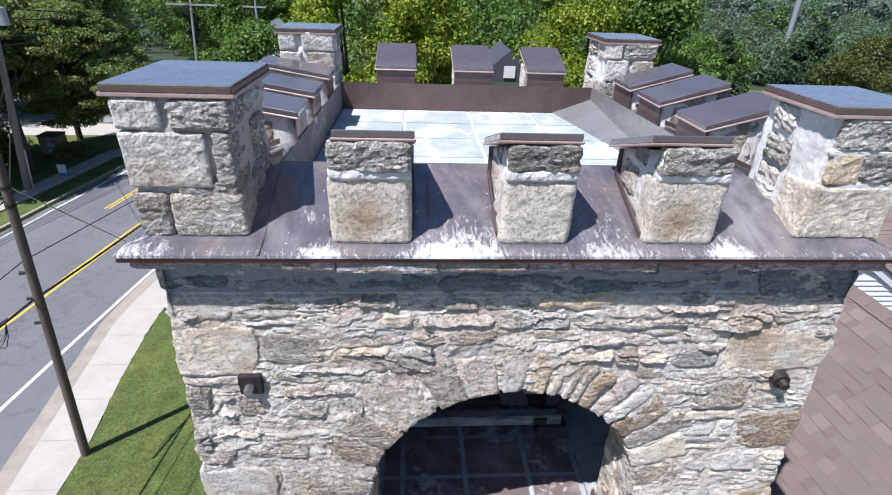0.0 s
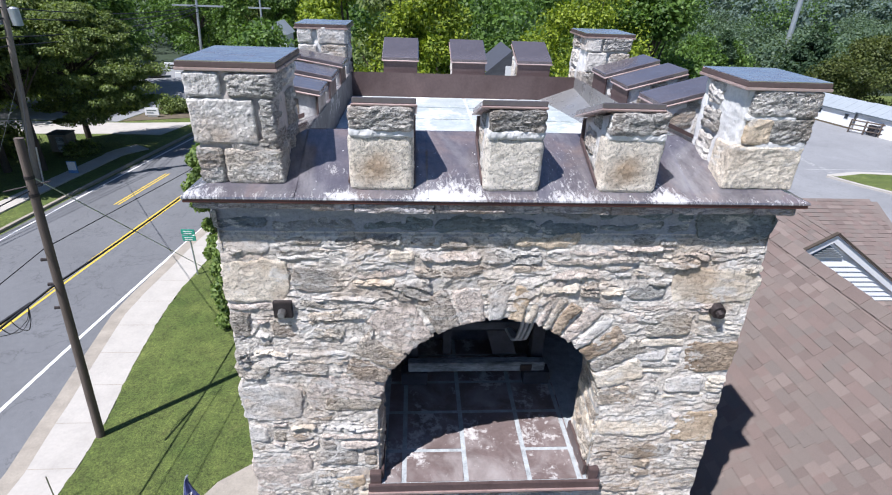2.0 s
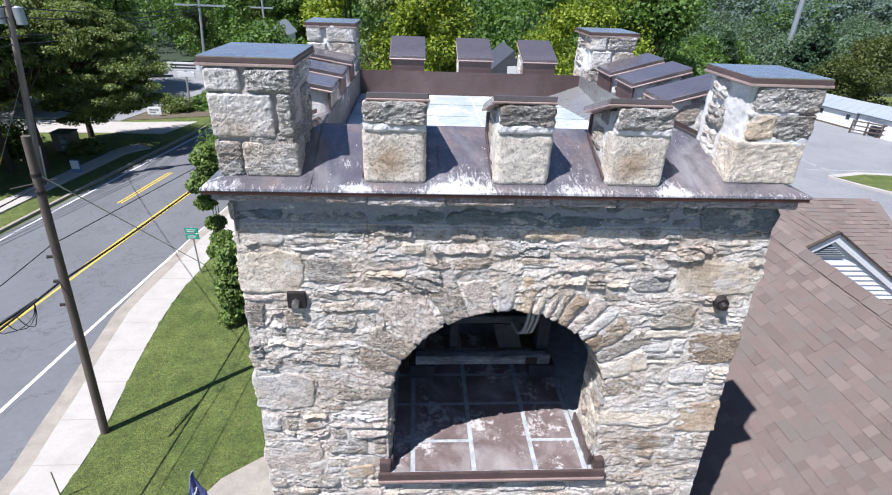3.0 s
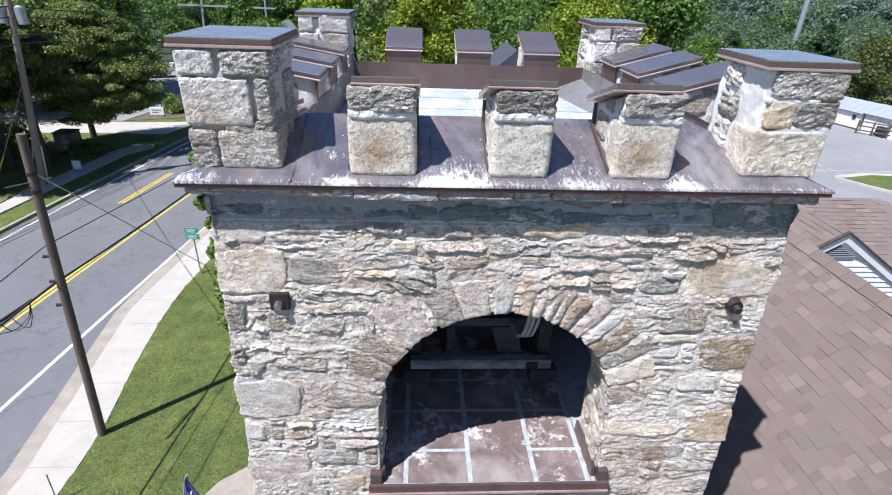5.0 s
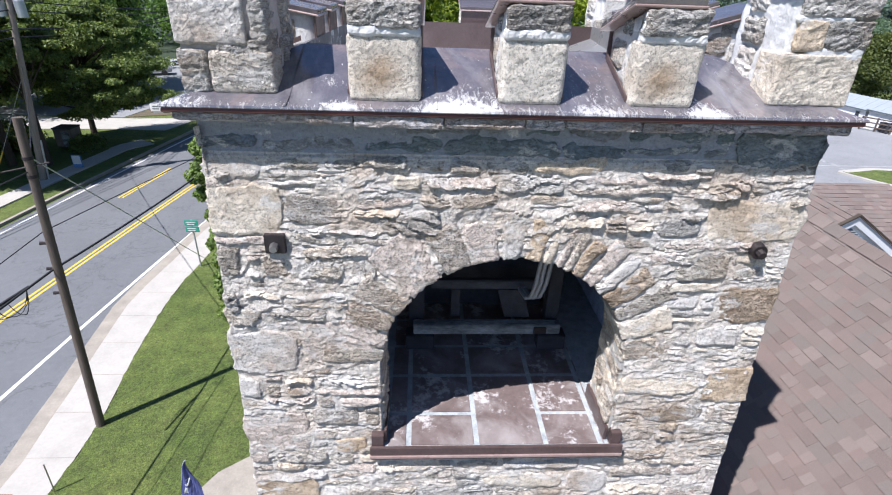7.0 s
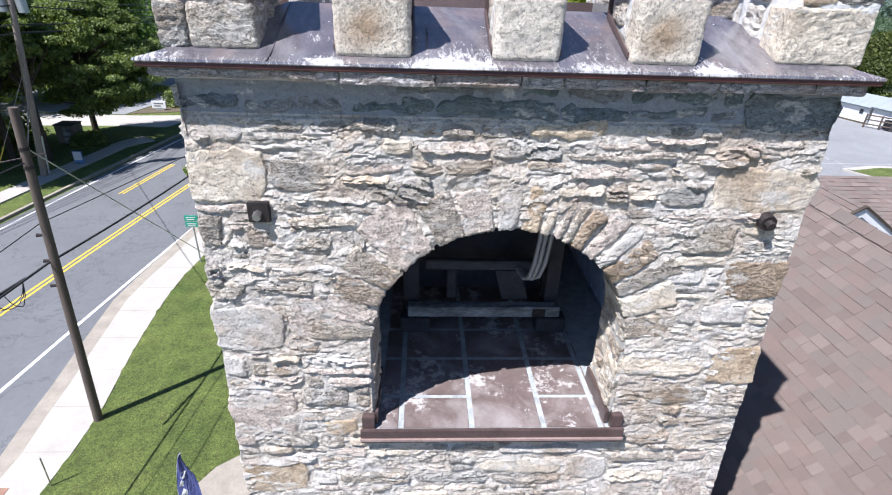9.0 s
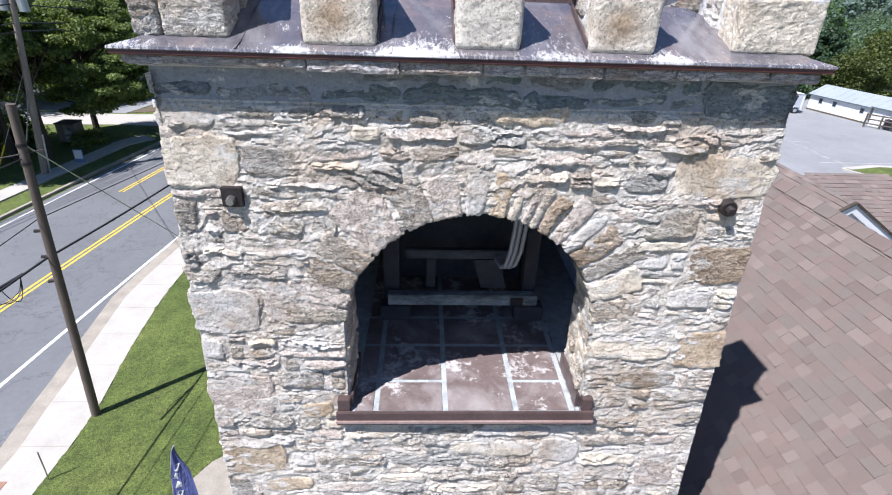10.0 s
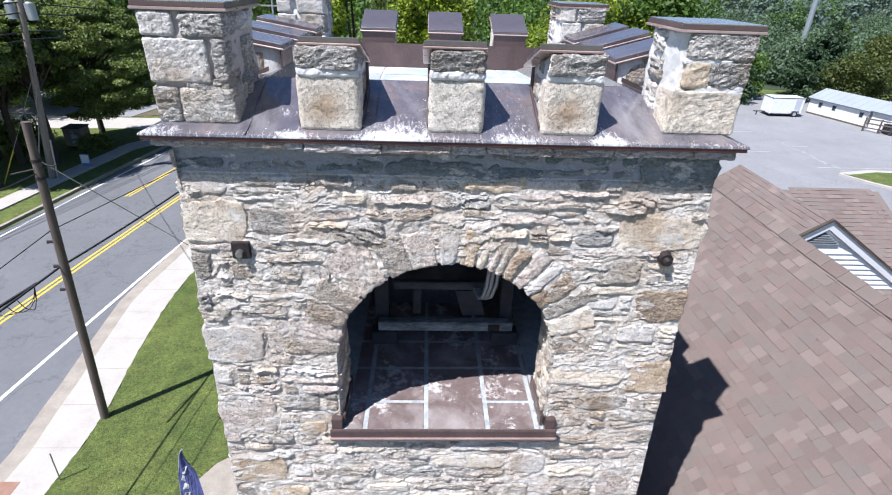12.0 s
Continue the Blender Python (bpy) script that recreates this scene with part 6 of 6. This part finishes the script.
# trees across the road
tree(-25.2, 37.2, 9.7, 4.4, 76000, 0.105, OAK, "broad dark green roadside tree leaning over the street", 11, 260, 0.22, lean=(2.8, -2.8), spray=(0.10, 0.22), flat_to=0.4)
tree(-33.0, 47.0, 12.0, 5.4, 34000, 0.17, OAK, "dark green tree beyond the side street", 12, 70, 0.12)
tree(-37.5, 43.0, 13.5, 6.5, 22000, 0.2, OAK, "dark green tree behind the roadside", 13, 60, 0.1)
tree(-33.0, 52.0, 14.0, 6.0, 22000, 0.2, MIDGREEN, "green leafy tree beyond the church roof", 14, 60, 0.12)
tree(-31.0, 25.0, 10.0, 4.0, 20000, 0.16, OAK, "dark green tree by the far pavement", 15, 50, 0.12)
tree(-19.5, 66.0, 12.0, 5.0, 18000, 0.2, MIDGREEN, "green leafy tree beyond the car park", 16, 50, 0.1)
tree(-25.9, 29.5, 9.8, 3.4, 30000, 0.12, OAK, "dark green tree over the far pavement", 17, 60, 0.58)
tree(-34.0, 24.0, 11.5, 5.0, 10000, 0.28, OAK, "dark green tree by the far pavement", 18, 60, 0.1)
tree(-30.0, 75.0, 12.0, 5.0, 16000, 0.22, MIDGREEN, "green leafy tree beyond the far car park", 61, 50, 0.1)
tree(-24.0, 79.0, 12.0, 5.0, 16000, 0.22, MIDGREEN, "green leafy tree beyond the far car park", 62, 50, 0.1)
tree(-13.0, 66.0, 11.0, 4.4, 16000, 0.2, MIDGREEN, "green leafy tree beyond the street", 63, 50, 0.1)
tree(-18.5, 72.0, 11.5, 4.6, 16000, 0.2, OAK, "dark green tree beyond the street", 64, 50, 0.1)
tree(-27.0, 26.0, 10.2, 3.2, 26000, 0.12, OAK, "dark green tree over the far pavement", 65, 50, 0.3)
tree(-28.2, 30.6, 10.4, 4.0, 40000, 0.12, OAK, "dark green tree shading the far pavement", 66, 160, 0.34, spray=(0.12, 0.25), flat_to=0.45)
tree(-24.6, 25.5, 10.4, 2.9, 30000, 0.12, OAK, "dark green tree shading the far pavement", 67, 120, 0.55, spray=(0.14, 0.28), flat_to=0.45)
tree(-24.0, 29.9, 10.2, 2.3, 26000, 0.12, OAK, "dark green tree shading the far pavement", 68, 110, 0.6, spray=(0.14, 0.28), flat_to=0.45)
# trees round the church car park
tree(30.5, 56.0, 6.4, 4.5, 18000, 0.19, MIDGREEN, "green leafy tree at the edge of the car park", 21, 55, 0.05)
tree(35.0, 59.0, 6.1, 4.2, 18000, 0.19, MIDGREEN, "green bushy tree behind the trailer", 22, 55, 0.04)
conifer(45.6, 58.5, 8.2, 4.4, 17000, "dark blue-green conifer behind the white building", 23)
conifer(33.6, 56.5, 7.6, 3.2, 11000, "dark conifer behind the trailer", 24)
tree(48.5, 53.0, 7.2, 5.2, 28000, 0.17, OLIVE, "broad olive-green tree behind the white building", 25, 60, 0.05)
tree(56.5, 49.0, 7.6, 5.0, 16000, 0.22, OLIVE, "broad olive-green tree beyond the building", 26, 60, 0.05)
tree(24.0, 58.0, 6.6, 4.5, 16000, 0.19, MIDGREEN, "green leafy tree beyond the church roof", 27, 50, 0.06)


def bush(x, y, r, h, count, size, mat, label, seed):
    rng = np.random.default_rng(seed)
    t = thing("bush", label, "bush")
    t.location = (x, y, 0)
    bm = bmesh.new()
    centres = []
    for k in range(22):
        a, f = rng.uniform(0, math.tau), rng.uniform(0.05, 0.92)
        q = r * rng.uniform(0.2, 0.75) * (1 - 0.5 * f)
        centres.append((q * math.cos(a), q * math.sin(a), h * f))
        if k % 4 == 0:
            rod(bm, (0, 0, -0.05), centres[-1], 0.03, 0.008, 5)
    part("stems", bm, BARK, t)
    leaves("foliage", centres, r * 0.38, count, size, mat, t, rng)
    return t


bush(-8.1, 15.6, 1.05, 6.9, 15000, 0.10, SHRUB, "tall narrow green shrub beside the pavement", 41)
bush(-7.1, 13.8, 1.0, 3.4, 8000, 0.09, SHRUB, "leafy green shrub beside the lawn", 42)
bush(-22.4, 45.6, 1.8, 1.3, 4000, 0.12, OAK, "clipped dark green hedge by the car park", 43)
bush(-20.4, 46.5, 1.2, 1.1, 2500, 0.12, MIDGREEN, "low green shrub by the car park", 44)
bush(-28.0, 33.0, 2.2, 1.8, 4000, 0.15, OAK, "dark undergrowth by the roadside", 45)
bush(-23.6, 33.5, 1.6, 0.6, 2500, 0.12, OAK, "low dark ground cover under the tree", 46)


def woods(name, spots, label, mat, seed, size, dense=70):
    """Many far trees in one sheet of foliage."""
    rng = np.random.default_rng(seed)
    centres, spread = [], []
    for x, y, h, r in spots:
        for k in range(9):
            a, f = rng.uniform(0, math.tau), rng.uniform(0.1, 1)
            q = r * rng.uniform(0.1, 0.8) * (1.15 - f * 0.7)
            centres.append((x + q * math.cos(a), y + q * math.sin(a), h * f))
            spread.append(r * rng.uniform(0.35, 0.55))
    ob = leaves(name, centres, spread, len(centres) * dense, size, mat, None, rng, 1.3)
    return tagged(ob, label, "woods", kind="stuff")


rng = np.random.default_rng(5)
near = [(rng.uniform(-75, 75), rng.uniform(62, 110), rng.uniform(9, 12.5), rng.uniform(3.5, 5.5)) for k in range(120)]
near = [s for s in near if not (18 < s[0] < 75 and s[1] < 95)] + [(rng.uniform(-75, -34), rng.uniform(20, 66), rng.uniform(9, 14), rng.uniform(3.5, 5)) for k in range(40)]
near += [(rng.uniform(-6, 20), rng.uniform(45, 64), rng.uniform(9, 12.5), rng.uniform(3, 4.5)) for k in range(26)]
near += [(rng.uniform(-75, -12), rng.uniform(78, 112), rng.uniform(9, 12.5), rng.uniform(3.5, 5.5)) for k in range(60)]
woods("woods", near, "dense green deciduous woods beyond the street", MIDGREEN, 51, 0.34, 74)
mid = [(rng.uniform(15, 150), rng.uniform(68, 170), rng.uniform(3.2, 5.4), rng.uniform(4, 6)) for k in range(190)]
mid += [(rng.uniform(62, 150), rng.uniform(20, 70), rng.uniform(4, 6.5), rng.uniform(4, 6)) for k in range(60)]
mid += [(rng.uniform(28, 80), rng.uniform(62, 92), rng.uniform(3.4, 5.2), rng.uniform(3.5, 5)) for k in range(60)]
mid = [s for s in mid if s[0] < 1.0 * s[1] + 12]
woods("woods", mid, "woods beyond the car park, leaf colour greyed for haze", FAR_LEAF, 52, 0.34, 105)
far = [(rng.uniform(-420, 620), rng.uniform(150, 620), rng.uniform(8, 12), rng.uniform(6, 9)) for k in range(420)]
far = [s for s in far if abs(s[0]) < 1.05 * s[1] + 30]
woods("woods", far, "distant wooded hills, leaf colour paled for haze", HAZE_LEAF, 53, 1.2, 28)
slope_trees = [(rng.uniform(85, 280), rng.uniform(120, 310), rng.uniform(7, 11), rng.uniform(6, 9)) for k in range(140)]
woods("woods", slope_trees, "woods on the slope beyond the car park, blued for haze", HAZE_LEAF, 54, 0.78, 92)

# ---- shingles of the roof beside the tower, laid in courses ----
def shingle_mesh(wide, tall, thick):
    bm = boxed(-wide / 2, wide / 2, 0, tall, 0, thick)
    for v in bm.verts:
        if v.co.z > thick / 2 and v.co.y > tall / 2:
            v.co.z = 0.0035
    me = bpy.data.meshes.new("shingle")
    bm.to_mesh(me)
    bm.free()
    me.materials.append(SHINGLE)
    return me


rng = random.Random(17)
TALL = 0.111
KINDS_OF_TAB = [shingle_mesh(w, TALL + 0.012, t) for w, t in ((0.09, 0.010), (0.125, 0.0055), (0.16, 0.011), (0.20, 0.006))]
ALONG = Vector((1, 0, PITCH)).normalized()
FACE = Vector((-PITCH, 0, 1)).normalized()
turn = Matrix((Vector((0, -1, 0)), ALONG, FACE)).transposed().to_4x4()
length = (Vector((RIDGE_X, 0, RIDGE_Z)) - Vector((EAVE_X, 0, zr(EAVE_X)))).length
spots = []
row, s = 0, 0.0
while s < length - 0.05:
    y = -6.2 + rng.uniform(0, 0.2)
    while y < 5.2:
        k = rng.randrange(4)
        w = (0.09, 0.125, 0.16, 0.20)[k]
        p = Vector((EAVE_X, y + w / 2, zr(EAVE_X))) + ALONG * s
        spots.append((p, k))
        y += w + 0.0005
    row += 1
    s += TALL
near_spots = [q for q in spots if -0.4 < q[0].y < 2.6 and q[0].x > 2.9][:300]
chosen = {id(q) for q in near_spots}
for q in near_spots:
    ob = new("shingle", KINDS_OF_TAB[q[1]])
    ob.parent = roof
    ob.matrix_basis = Matrix.Translation(q[0] - FACE * 0.008) @ turn
verts, faces = [], []
for q in spots:
    if id(q) in chosen:
        continue
    if q[0].x < X1 + 0.02 and -0.1 < q[0].y < Y1 + 0.1:
        continue
    m = Matrix.Translation(q[0] - FACE * 0.008) @ turn
    me = KINDS_OF_TAB[q[1]]
    n = len(verts)
    verts += [m @ v.co for v in me.vertices]
    faces += [tuple(n + i for i in f.vertices) for f in me.polygons]
tagged(flat("shingles", verts, faces, SHINGLE, roof), kind="stuff")

# ridge caps
cap_bm = bmesh.new()
v = [cap_bm.verts.new(p) for p in ((-0.105, 0, -0.084), (0, 0, 0.010), (0.105, 0, -0.084), (-0.105, 0.30, -0.094), (0, 0.30, 0.0), (0.105, 0.30, -0.094))]
cap_bm.faces.new((v[0], v[1], v[4], v[3]))
cap_bm.faces.new((v[1], v[2], v[5], v[4]))
cap_bm.faces.new((v[0], v[2], v[1]))
cap_me = bpy.data.meshes.new("ridge_shingle")
cap_bm.to_mesh(cap_me)
cap_bm.free()
cap_me.materials.append(SHINGLE)
for k in range(44):
    ob = new("ridge_shingle", cap_me)
    ob.parent = roof
    ob.matrix_basis = pose(RIDGE_X, -6.2 + k * 0.26, RIDGE_Z + 0.012)


def course_lines(parent, origin, along, up, out, length, height, seed, tall=0.115):
    """Joined shingle tabs on a far slope."""
    rng, verts, faces = random.Random(seed), [], []
    s = 0.0
    while s < height:
        x = -rng.uniform(0, 0.2)
        while x < length:
            w = rng.choice((0.13, 0.17, 0.22))
            a, b, step = max(0.0, x), min(length, x + w - 0.0005), rng.choice((0.006, 0.016))
            if b > a:
                n = len(verts)
                for u, t, d in ((a, s, step), (b, s, step), (b, s + tall, 0.003), (a, s + tall, 0.003), (a, s, 0.0), (b, s, 0.0)):
                    verts.append(origin + along * u + up * min(t, height) + out * d)
                faces += [(n, n + 1, n + 2, n + 3), (n + 4, n + 5, n + 1, n)]
            x += w
        s += tall
    return tagged(flat("shingles", verts, faces, SHINGLE, parent), kind="stuff")


up = Vector((1, 0, GP)).normalized()
course_lines(roof_left, Vector((GX - 2.75, 9.25, GZ - 2.75 * GP)), Vector((0, -1, 0)), up, Vector((-GP, 0, 1)).normalized(), 9.25 - GY + 0.03, 2.75 * math.hypot(1, GP), 61)
fall = 1.9 / 3.4
course_lines(wing_roof, Vector((8.7, WY - 3.4, WZ - 1.9)), Vector((1, 0, 0)), Vector((-0.12, 1, fall)).normalized(), Vector((0, -fall, 1)).normalized(), 2.0, 3.4 * math.hypot(1, fall) + 0.1, 62)
course_lines(wing_roof, Vector((7.4, WY - 1.7, WZ - 0.95)), Vector((1, 0, 0)), Vector((0, 1, fall)).normalized(), Vector((0, -fall, 1)).normalized(), 1.35, 1.7 * math.hypot(1, fall), 63)

# ---- from units of the plan to metres ----
for ob in list(scene.objects):
    if ob.parent is None and ob.type not in ("CAMERA", "LIGHT"):
        ob.matrix_basis = Matrix.Scale(UNIT, 4) @ ob.matrix_basis
